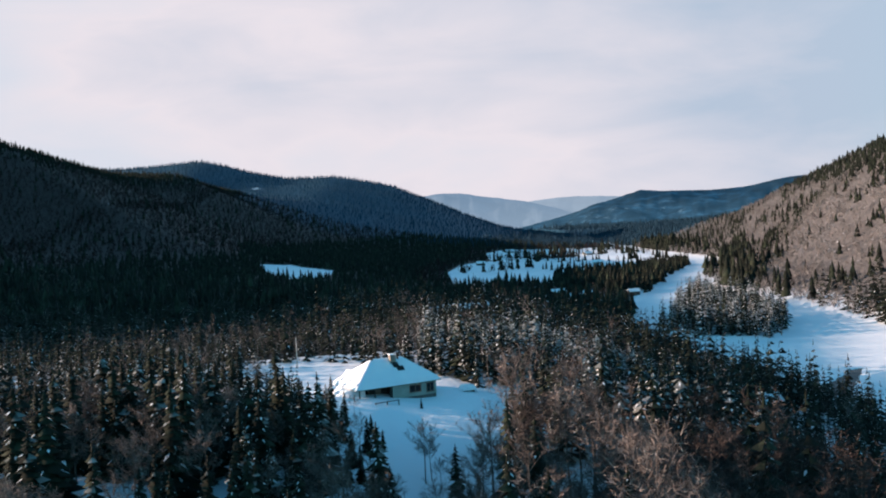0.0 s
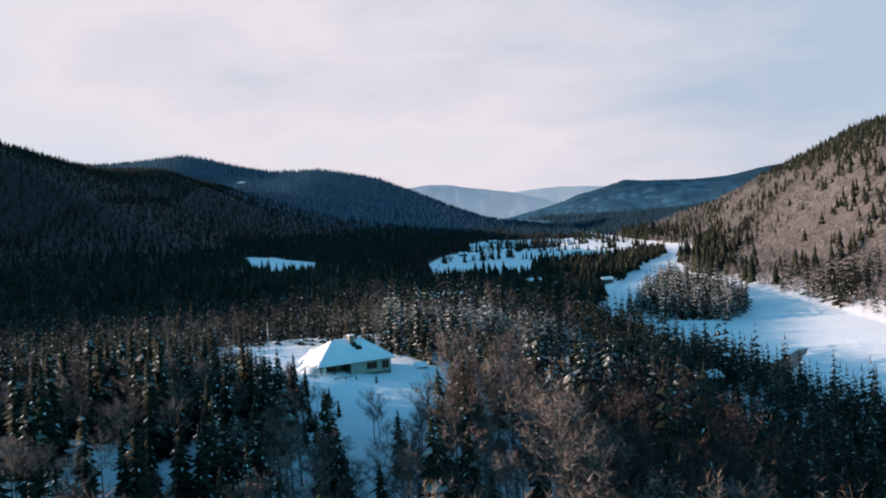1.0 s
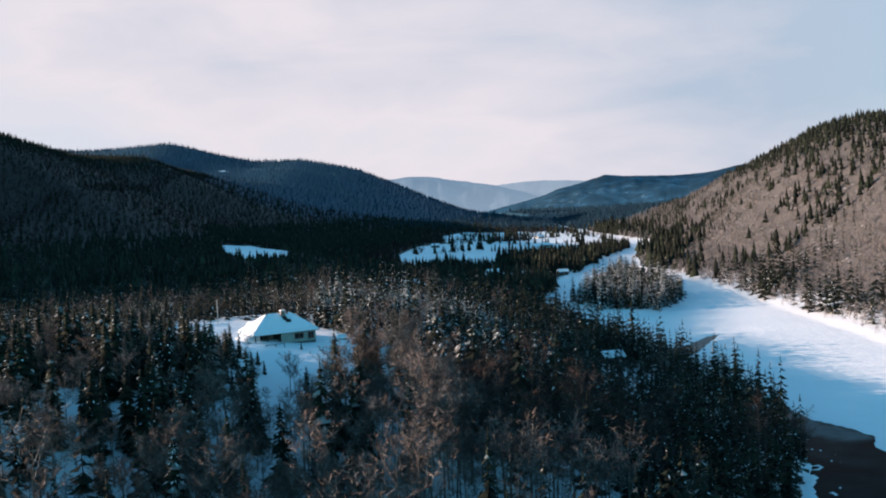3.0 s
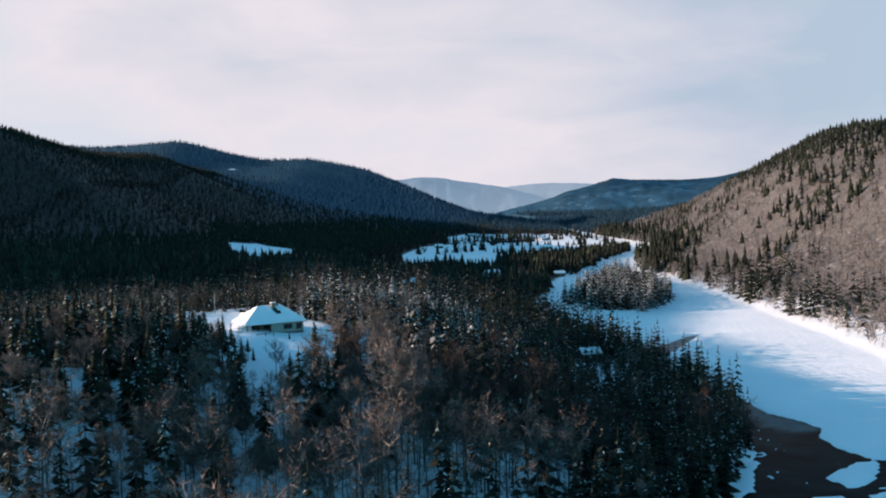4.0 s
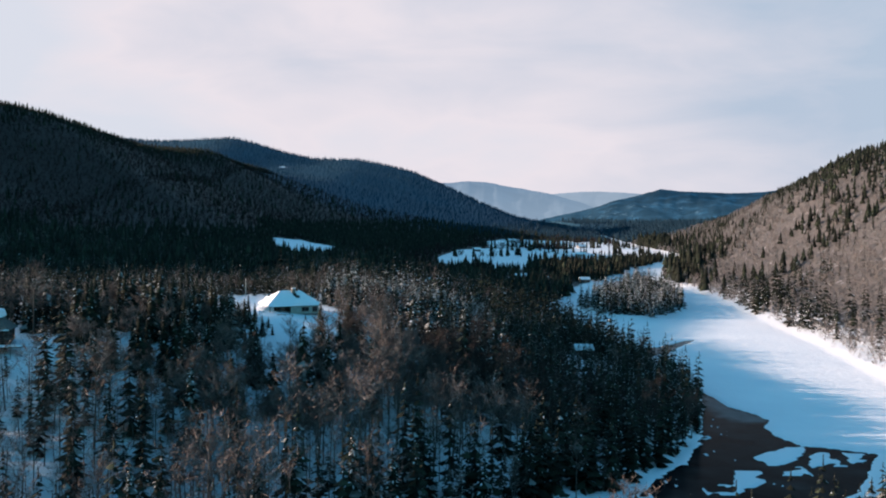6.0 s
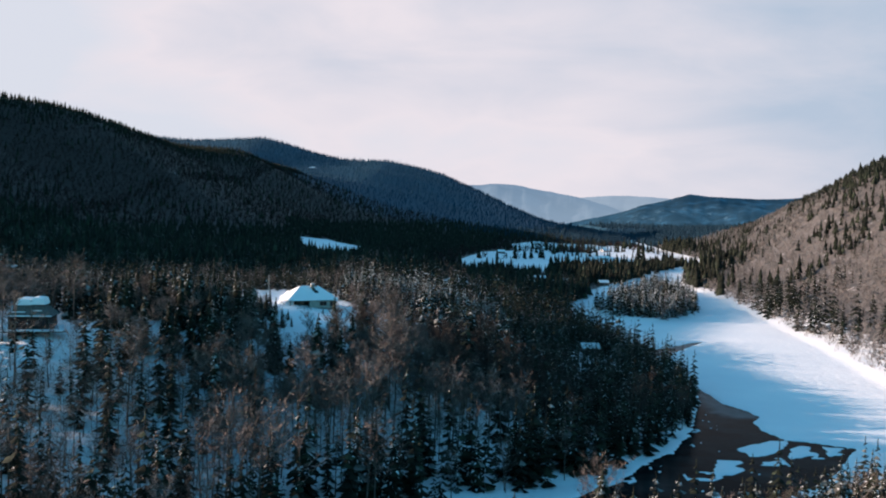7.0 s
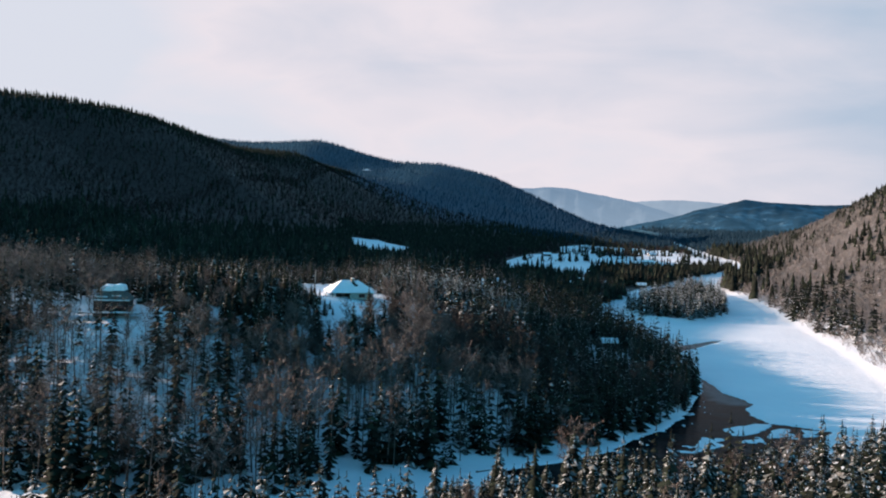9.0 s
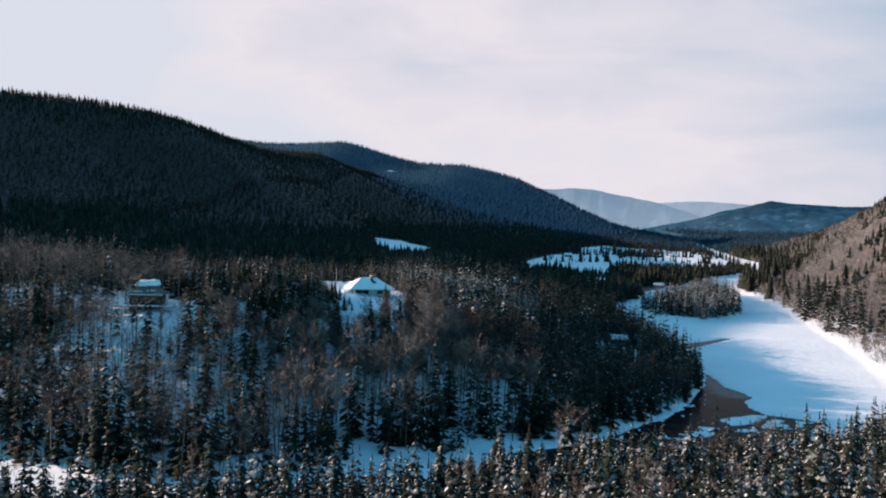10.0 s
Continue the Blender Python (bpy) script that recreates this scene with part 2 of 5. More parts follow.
OPEN_WATER = [(123, 203), (125, 188), (126, 171), (130, 162), (132, 153), (128, 145), (128, 135), (131, 126), (138, 123), (146, 119),
              (128, 88), (105, 68), (88, 60), (66, 50), (57, 60), (72, 72), (82, 82), (90, 99), (100, 113), (106, 129), (112, 148), (119, 172), (122, 190)]
FLOES = [[(115, 115), (120, 120), (126, 124), (130, 125), (130, 120), (125, 114), (119, 108), (116, 107)],
         [(128, 116), (131, 121), (135, 120), (133, 112), (129, 108), (124, 106)],
         [(117, 103), (123, 106), (122, 101), (117, 100)],
         [(105, 97), (108, 104), (111, 102), (112, 96), (109, 91), (104, 90)],
         [(137, 120), (143, 119), (139, 112), (135, 110)]]
THIN_ICE = [(121, 200), (126, 188), (127, 171), (131, 162), (133, 151), (124, 150), (119, 157), (119, 182)]
CLEARINGS = [
    [(-5, 150), (24, 160), (22, 146), (17, 128), (12, 110), (10, 70), (6, 70), (5, 98), (1, 130)],
    [(-9, 146), (12, 155), (22, 160), (10, 173), (-8, 170), (-14, 160)],
    [(-27, 190), (-22, 195), (-5, 190), (-3, 166), (-12, 158), (-19, 168), (-27, 178)],
    [(-61, 98), (-38, 100), (-33, 87), (-39, 72), (-56, 72), (-64, 85)],
    [(4, 435), (32, 428), (46, 500), (38, 545), (20, 545), (6, 480)],
    [(40, 812), (58, 774), (90, 766), (108, 770), (130, 865), (190, 930), (262, 1055), (300, 1105), (335, 1330), (345, 1570), (220, 1520), (140, 1510), (100, 1410), (104, 1225), (56, 1130), (33, 935)],
    [(-72, 850), (-72, 752), (-100, 735), (-142, 850), (-158, 930), (-128, 942)],
    [(82, 668), (84, 592), (104, 588), (110, 600), (131, 602), (131, 656), (112, 656), (108, 666)],
    [(86, 276), (98, 280), (97, 291), (88, 292)],
    [(-368, 2035), (-335, 2040), (-332, 2062), (-364, 2056)],
]
CRACK = [(122, 262), (131, 274), (152.5, 312.5), (147, 309), (135, 293), (120, 279), (110, 284)]

LEAD = [(194, 566), (200, 556), (206, 538), (209, 530), (205, 530), (199, 542), (193, 556)]


def smooth_step(t):
    t = np.clip(t, 0, 1)
    return t * t * (3 - 2 * t)


def line_distance(px, py, line):
    best = np.full(px.shape, 1e9)
    for (ax, ay), (bx, by) in zip(line[:-1], line[1:]):
        dx, dy = bx - ax, by - ay
        t = np.clip(((px - ax) * dx + (py - ay) * dy) / (dx * dx + dy * dy), 0, 1)
        best = np.minimum(best, np.hypot(px - ax - t * dx, py - ay - t * dy))
    return best


def inside(px, py, poly):
    r = np.zeros(px.shape, bool)
    for (ax, ay), (bx, by) in zip(poly, poly[1:] + poly[:1]):
        if ay != by:
            r ^= ((ay > py) != (by > py)) & (px < (bx - ax) * (py - ay) / (by - ay) + ax)
    return r


def signed(px, py, poly):
    """Distance to the outline of poly, positive inside."""
    d = line_distance(px, py, poly + poly[:1])
    return np.where(inside(px, py, poly), d, -d)


LATTICE = np.random.RandomState(7).rand(256, 256)


def wave(x, y, size, octaves=3):
    """Smooth noise in 0..1, with features of that many metres."""
    total, amp, norm = 0.0, 1.0, 0.0
    for k in range(octaves):
        u, v = x / size + 17.3 * k, y / size + 9.1 * k
        i, j = np.floor(u).astype(int), np.floor(v).astype(int)
        a, b = smooth_step(u - i), smooth_step(v - j)
        g = lambda p, q: LATTICE[p % 256, q % 256]
        total = total + amp * ((g(i, j) * (1 - a) + g(i + 1, j) * a) * (1 - b) + (g(i, j + 1) * (1 - a) + g(i + 1, j + 1) * a) * b)
        norm += amp
        amp, size = amp * 0.5, size * 0.5
    return total / norm


def land(x, y):
    """Height of the snow, and whether a place is river, on the left side, and how far from the bank."""
    x, y = np.asarray(x, float), np.asarray(y, float)
    dl, dr = line_distance(x, y, LEFT_BANK), line_distance(x, y, RIGHT_BANK)
    wet = inside(x, y, LEFT_BANK + RIGHT_BANK[::-1])
    left = dl < dr
    # bluff and plateau
    west = smooth_step((-x - 5) / 60)
    plat = 3 + 24 * (1 - smooth_step((y - 195) / 500)) * (1 - west) + west * (11 * (1 - smooth_step((y - 182) / 110)) + 13 * (1 - smooth_step((y - 900) / 520)))
    plat = plat * (1 - 0.45 * smooth_step((x - 45) / 60))
    hl = np.minimum(1.2, dl * 0.25) + plat * smooth_step(dl / np.interp(x, [-45, 5], [76, 118])) ** 0.9
    # ridge along the left of the valley
    cx = np.interp(y, [-600, 200, 800, 1000, 1400, 2000], [-760, -680, -560, -480, -430, -330])
    # crest at y below 700 is unseen, raised to shade the wood behind the house
    ch = np.interp(y, [-600, 230, 290, 325, 430, 480, 550, 650, 800, 900, 1000, 1100, 1250, 1500, 1750, 1950, 2150], [84, 98, 104, 165, 168, 166, 162, 157, 151, 162, 160, 149, 141, 137, 80, 25, 0])
    wd = np.interp(y, [0, 900, 1500], [230, 175, 190])
    g = np.where(x > cx, np.exp(-np.abs((x - cx) / wd) ** 1.7 * 0.9), 1 - 0.25 * smooth_step((cx - x) / 900))
    hl = hl + ch * g * (0.94 + 0.12 * wave(x, y, 160))
    # second hill
    mh = np.interp(x, [-2600, -1400, -800, -520, -420, -320, -210, -70, 20, 110, 195, 300, 420],
                   [150, 205, 238, 234, 205, 184, 182, 153, 115, 75, 41, 15, 0])
    hl = hl + mh * np.exp(-((y - 2350) / np.where(y < 2350, 540, 800)) ** 2) * (0.95 + 0.1 * wave(x, y, 240))
    # right hill
    a = np.interp(y, [-400, 60, 250, 430, 600, 860, 1000, 1200, 1500, 2000, 2600],
                  [0.1, 0.1, 0.45, 0.75, 0.88, 1.0, 1.06, 0.8, 0.33, 0.2, 0.1])
    hr = np.minimum(1.0, dr * 0.25) + 116 * smooth_step(dr / 190) ** 1.15 * a + 18 * smooth_step((dr - 260) / 500) * a
    hr = hr + 10 * smooth_step(dr / 120) * (1 - a) + 4 * (wave(x, y, 70) - 0.5) * smooth_step(dr / 90)
    h = np.where(left, hl, hr) + 0.8 * (wave(x, y, 14) - 0.5) * smooth_step(np.minimum(dl, dr) / 15)
    # river ice, the island and the open water
    ice = 0.16 + 0.10 * wave(x, y, 9)
    isl = signed(x, y, ISLAND)
    ice = ice + np.where(isl > -4, 1.8 * smooth_step((isl + 4) / 9), 0)
    ow = signed(x, y, OPEN_WATER) + np.where(y > 140, 0.7, 1.6) * (wave(x, y, 5) - 0.5)
    floe = 0 * x
    for f in FLOES:
        floe = np.maximum(floe, smooth_step((signed(x, y, f) + 1.8 * (wave(x, y, 4) - 0.5) + 0.3) / 0.7))
    floe = np.maximum(floe, smooth_step((wave(x + 40, y, 3.2, 2) - 0.72) / 0.05) * smooth_step((125 - y) / 15))
    floe = np.maximum(floe, smooth_step((wave(x, y + 90, 2.2, 2) - 0.68) / 0.06) * smooth_step((9 - line_distance(x, y, LEFT_BANK)) / 4) * smooth_step((165 - y) / 10))
    cr = np.maximum(signed(x, y, CRACK), signed(x, y, LEAD)) + 1.2 * (wave(x, y, 5) - 0.5)
    gap = np.maximum(smooth_step(ow / 1.5) * (1 - floe), smooth_step((cr + 0.4) / 1.0))
    ice = ice - 0.9 * gap
    return np.where(wet, ice, h), wet, left, np.where(left, dl, dr)


GLADES = [(-294, 995, 10, 34), (-233, 1026, 18, 18), (-172, 1050, 22, 20), (-330, 1010, 9, 26), (-262, 990, 8, 22), (-310, 900, 8, 16)]


def glade(x, y):
    """Thinly wooded spots on the shaded hillside, 0 to 1."""
    g = 0 * x
    for gx, gy, rx, ry in GLADES:
        g = np.maximum(g, np.exp(-((x - gx) / rx) ** 2 - ((y - gy) / ry) ** 2))
    return g


def undergrowth(x, y):
    """How much brush breaks through the snow."""
    z, wet, left, d = land(x, y)
    b = np.where(left, 0.16 + 0.80 * smooth_step((z - 32) / 20) + 0.40 * smooth_step((y - 330) / 150), 0.12 + np.where(z > 60, 0.52, 0.47) * smooth_step((d - 12) / 22) * smooth_step((y - 150) / 100))
    b = b + np.where(left, 0.36 * smooth_step((x - 26) / 14) * smooth_step((y - 100) / 20) * smooth_step((200 - y) / 30), 0)
    b = np.where(y > 1560, 0.9, np.minimum(b, np.where(left & (z > 34), 0.96, 0.72)))
    b = np.where(left & (y > 205) & (x < 20), 0.75 + 0.2 * smooth_step((y - 262) / 40), b) - 0.5 * glade(x, y)
    for k, c in enumerate(CLEARINGS):
        b = b * (1 - smooth_step((signed(x, y, c) + (np.where((x > 70) & (y < 1080), 4, 9) if k == 5 else 1)) / 3))
    return np.where(wet, 0, b * smooth_step((d - 3) / 14))


def spaced(stops):
    """Grid lines between the stops (place, spacing), the spacing changing evenly."""
    out = [stops[0][0]]
    for (a, sa_), (b, sb_) in zip(stops[:-1], stops[1:]):
        while out[-1] < b - 1e-6:
            t = (out[-1] - a) / (b - a)
            out.append(min(b, out[-1] + sa_ + (sb_ - sa_) * t))
    return np.array(out)


GX = spaced([(-4700, 300), (-1200, 45), (-300, 12), (-60, 3), (60, 3), (70, 1.3), (150, 1.3), (160, 3), (240, 4), (600, 12), (1200, 60), (4700, 300)])
GY = spaced([(-1200, 150), (-100, 10), (-10, 3), (48, 3), (55, 1.3), (205, 1.3), (210, 2.5), (245, 2.5), (250, 1.8), (312, 1.8), (320, 3), (480, 5), (1100, 13), (2600, 36), (4700, 250)])
XX, YY = np.meshgrid(GX, GY)
ZZ = land(XX, YY)[0]
nx, ny = len(GX), len(GY)
idx = np.arange(nx * ny).reshape(ny, nx)
quads = np.stack([idx[:-1, :-1], idx[:-1, 1:], idx[1:, 1:], idx[1:, :-1]], -1).reshape(-1, 4)
ground = mesh_object("ground", np.stack([XX, YY, ZZ], -1).reshape(-1, 3), quads, [SNOW], smooth=True)
brush = ground.data.attributes.new("brush", "FLOAT", "POINT")
brush.data.foreach_set("value", undergrowth(XX, YY).ravel().astype(np.float32))
right_side = np.where(land(XX, YY)[2] | (YY > 1650), 0.0, 1.0)
scrub_at = ground.data.attributes.new("scrub", "FLOAT", "POINT")
scrub_at.data.foreach_set("value", right_side.ravel().astype(np.float32))
# where the ground colour takes on the painted far haze
haze_at = ground.data.attributes.new("haze_floor", "FLOAT", "POINT")
haze_at.data.foreach_set("value", smooth_step((YY - 1500) / 150).ravel().astype(np.float32))
tagged(ground, "snow-covered valley floor, bluff and wooded hillsides", "ground", kind="structure")
wx, wy = np.meshgrid(np.linspace(40, 170, 53), np.linspace(45, 330, 115))
wi = np.arange(wx.size).reshape(wx.shape)
water = mesh_object("water", np.stack([wx, wy, wx * 0], -1).reshape(-1, 3), np.stack([wi[:-1, :-1], wi[:-1, 1:], wi[1:, 1:], wi[1:, :-1]], -1).reshape(-1, 4), [WATER])
skin_at = water.data.attributes.new("thin_ice", "FLOAT", "POINT")
skin_at.data.foreach_set("value", smooth_step((np.maximum(np.maximum(signed(wx, wy, THIN_ICE), signed(wx, wy, CRACK) + 4), signed(wx, wy, LEAD) + 4) + 4 * (wave(wx, wy, 9) - 0.5)) / 2.5).ravel().astype(np.float32))
tagged(water, "dark open river water between snowy ice and floes", "water", kind="structure")


# ---- far hills, beyond the valley ----
def far_hills(name, dist, pts, depth, material, label):
    """A range of hills far off: pts gives azimuth and elevation of its crest from the valley."""
    az = np.linspace(pts[0][0], pts[-1][0], 420)
    el = np.interp(az, [p[0] for p in pts], [p[1] for p in pts])
    k = np.hanning(25) / np.hanning(25).sum()
    el = np.convolve(np.pad(el, 12, mode="edge"), k, mode="valid") + 0.07 * (wave(az * 10, az * 0 + dist, 9) - 0.5) + 0.025 * (wave(az * 10, az * 0, 0.8, 2) - 0.5)
    rows, n = [], len(az)
    steps = 12
    for r in range(steps):
        f = r / (steps - 1)
        d = dist - depth * (1 - f)
        top = 55 + dist * np.tan(np.radians(el))
        fold = 70 * (wave(az * 40, az * 0 + 30 * r + dist, 60) - 0.5) * math.sin(math.pi * f)
        rows.append(np.stack([d * np.sin(np.radians(az)), d * np.cos(np.radians(az)), -60 + (top + 60) * np.sin(f * math.pi / 2) ** 1.3 + fold], -1))
    i = np.arange(steps * n).reshape(steps, n)
    f = np.stack([i[:-1, :-1], i[:-1, 1:], i[1:, 1:], i[1:, :-1]], -1).reshape(-1, 4)
    ob = mesh_object(name, np.concatenate(rows), f, [material], smooth=True)
    return tagged(ob, label, "hills", kind="structure")


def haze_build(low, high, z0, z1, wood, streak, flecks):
    """Distant wooded hill, the cold air's haze painted as its own glow: low at the foot, high at the crest."""
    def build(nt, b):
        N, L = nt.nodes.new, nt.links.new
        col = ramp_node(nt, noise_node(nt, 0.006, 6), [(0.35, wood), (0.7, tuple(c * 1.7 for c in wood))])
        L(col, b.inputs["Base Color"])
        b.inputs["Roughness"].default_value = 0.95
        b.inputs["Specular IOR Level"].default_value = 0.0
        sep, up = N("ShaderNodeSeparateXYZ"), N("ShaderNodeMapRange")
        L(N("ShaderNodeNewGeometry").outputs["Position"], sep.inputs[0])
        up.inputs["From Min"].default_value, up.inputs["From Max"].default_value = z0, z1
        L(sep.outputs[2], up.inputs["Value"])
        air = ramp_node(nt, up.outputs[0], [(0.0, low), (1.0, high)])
        # mist and gullies painted into the glow, drawn out along the slope
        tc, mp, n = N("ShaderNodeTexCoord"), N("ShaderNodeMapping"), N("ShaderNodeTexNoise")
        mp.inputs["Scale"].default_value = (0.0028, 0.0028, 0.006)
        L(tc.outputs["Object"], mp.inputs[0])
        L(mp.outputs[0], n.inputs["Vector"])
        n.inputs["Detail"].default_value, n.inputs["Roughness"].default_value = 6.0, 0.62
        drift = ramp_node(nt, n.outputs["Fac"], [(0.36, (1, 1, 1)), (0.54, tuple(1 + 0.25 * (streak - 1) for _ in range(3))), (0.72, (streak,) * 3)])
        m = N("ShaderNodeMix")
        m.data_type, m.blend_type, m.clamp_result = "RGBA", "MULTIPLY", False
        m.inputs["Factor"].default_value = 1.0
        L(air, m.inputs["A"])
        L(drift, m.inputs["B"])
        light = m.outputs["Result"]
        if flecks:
            # snow flecks painted into the same glow
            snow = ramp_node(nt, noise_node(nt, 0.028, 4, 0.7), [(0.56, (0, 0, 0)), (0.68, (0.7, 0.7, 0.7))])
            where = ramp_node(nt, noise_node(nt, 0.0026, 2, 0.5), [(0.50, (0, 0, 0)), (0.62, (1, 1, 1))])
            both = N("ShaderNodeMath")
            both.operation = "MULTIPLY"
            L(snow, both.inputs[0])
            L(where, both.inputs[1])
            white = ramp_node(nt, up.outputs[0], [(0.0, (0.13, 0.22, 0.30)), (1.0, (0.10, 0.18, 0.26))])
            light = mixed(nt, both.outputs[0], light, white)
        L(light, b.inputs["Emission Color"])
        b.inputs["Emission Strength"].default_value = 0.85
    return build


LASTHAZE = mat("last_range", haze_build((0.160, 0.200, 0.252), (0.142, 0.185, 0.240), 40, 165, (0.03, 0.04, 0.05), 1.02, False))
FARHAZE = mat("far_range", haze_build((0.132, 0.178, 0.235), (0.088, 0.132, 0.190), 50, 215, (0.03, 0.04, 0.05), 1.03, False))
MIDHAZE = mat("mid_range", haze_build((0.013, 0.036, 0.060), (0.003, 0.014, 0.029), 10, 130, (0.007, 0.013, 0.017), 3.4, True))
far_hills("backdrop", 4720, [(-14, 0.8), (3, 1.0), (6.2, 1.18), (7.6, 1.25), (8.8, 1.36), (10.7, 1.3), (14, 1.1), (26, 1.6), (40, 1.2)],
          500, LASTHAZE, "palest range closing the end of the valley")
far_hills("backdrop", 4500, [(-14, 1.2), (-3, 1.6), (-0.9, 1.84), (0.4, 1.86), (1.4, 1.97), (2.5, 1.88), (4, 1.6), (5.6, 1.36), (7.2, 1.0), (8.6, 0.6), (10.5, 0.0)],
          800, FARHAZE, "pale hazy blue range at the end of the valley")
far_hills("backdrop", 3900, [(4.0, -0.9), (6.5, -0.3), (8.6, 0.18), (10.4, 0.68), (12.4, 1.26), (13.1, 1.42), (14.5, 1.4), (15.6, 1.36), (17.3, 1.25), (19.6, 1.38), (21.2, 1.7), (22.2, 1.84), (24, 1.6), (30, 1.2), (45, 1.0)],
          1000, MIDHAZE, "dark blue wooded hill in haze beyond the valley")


# ---- trees ----
def spruce_arrays(rng, levels, spokes, tall, wide, snow, simple=False, hoar=0.0):
    """Needles and branch snow of one spruce: vertices, triangles, material index (0 needles, 1 snow, 2 needles under hoar frost)."""
    V, F, M = [], [], []
    base = 0.07 * tall
    for k in range(levels):
        f = k / (levels - 1)
        z0 = base + (tall - base) * (f ** 0.92) * 0.97
        reach = wide * (1 - f) ** 0.72 * rng.uniform(0.82, 1.12) + 0.10
        for s in range(spokes):
            ph = 2 * math.pi * (s + rng.uniform(-0.35, 0.35)) / spokes + k * 2.4
            if k and rng.random() < 0.10:
                continue
            ln = reach * rng.uniform(0.6, 1.2)
            dx, dy = math.cos(ph), math.sin(ph)
            drop = ln * rng.uniform(0.22, 0.55)
            w = ln * rng.uniform(0.34, 0.54) + 0.05
            zc = z0 + rng.uniform(-0.3, 0.3) * tall / levels
            n = len(V)
            mx, my, mz = dx * ln * 0.55, dy * ln * 0.55, zc - drop * 0.40
            V += [(0, 0, zc + 0.15), (mx - dy * w, my + dx * w, mz - 0.45 * w), (mx, my, mz + 0.06), (mx + dy * w, my - dx * w, mz - 0.45 * w), (dx * ln, dy * ln, zc - drop)]
            if simple:
                V[n + 2] = (0, 0, zc + 0.1)
                F += [(n, n + 4, n + 1), (n, n + 3, n + 4)]
            else:
                F += [(n, n + 2, n + 1), (n, n + 3, n + 2), (n + 1, n + 2, n + 4), (n + 2, n + 3, n + 4)]
            M += [2 if rng.random() < hoar * (0.6 + 0.8 * f) else 0] * (len(F) - len(M))
            if rng.random() < snow * (0.85 if 0.4 < snow < 1 else 1.3):
                n = len(V)
                a, b = rng.uniform(0.3, 0.6), rng.uniform(0.75, 0.95)
                sw = w * (rng.uniform(0.10, 0.22) if snow < 0.4 else rng.uniform(0.10, 0.26) if snow < 1 else rng.uniform(0.2, 0.5))
                lift = 0.07 + 0.03 * rng.random()
                V += [(dx * ln * a, dy * ln * a, zc - drop * a * 0.7 + lift + 0.03), (mx - dy * sw, my + dx * sw, mz - 0.30 * sw + lift),
                      (dx * ln * b, dy * ln * b, zc - drop * b + lift), (mx + dy * sw, my - dx * sw, mz - 0.30 * sw + lift)]
                F += [(n, n + 2, n + 1), (n, n + 3, n + 2)]
                M += [1] * 2
    n = len(V)
    tr = 0.05 * wide
    V += [(tr, 0, tall * 0.91), (-tr * 0.7, tr * 0.8, tall * 0.91), (-tr * 0.7, -tr * 0.8, tall * 0.91), (0, 0, tall * 1.0)]
    F += [(n, n + 1, n + 3), (n + 1, n + 2, n + 3), (n + 2, n, n + 3)]
    M += [0] * 3
    return np.array(V, float), np.array(F), np.array(M)


def stick(V, F, p, q, r0, r1, sides=3):
    """A tapered limb with that many sides; two sides make a flat blade for the thinnest."""
    p, q = Vector(p), Vector(q)
    d = (q - p).normalized()
    u = d.orthogonal().normalized()
    w = d.cross(u)
    n = len(V)
    for c, r in ((p, r0), (q, r1)):
        for s in range(sides):
            a = 2 * math.pi * s / sides
            V.append(tuple(c + u * (r * math.cos(a)) + w * (r * math.sin(a))))
    for s in range(sides):
        t = (s + 1) % sides
        F.append((n + s, n + t, n + sides + t))
        F.append((n + s, n + sides + t, n + sides + s))


def blade(V, F, p, q, w, rng):
    """A twig: one thin triangle."""
    p, q = Vector(p), Vector(q)
    d = (q - p).normalized()
    side = d.cross(Vector((rng.uniform(-1, 1), rng.uniform(-1, 1), rng.uniform(-1, 1)))).normalized() * w
    n = len(V)
    V += [tuple(p - side), tuple(p + side), tuple(q)]
    F.append((n, n + 1, n + 2))


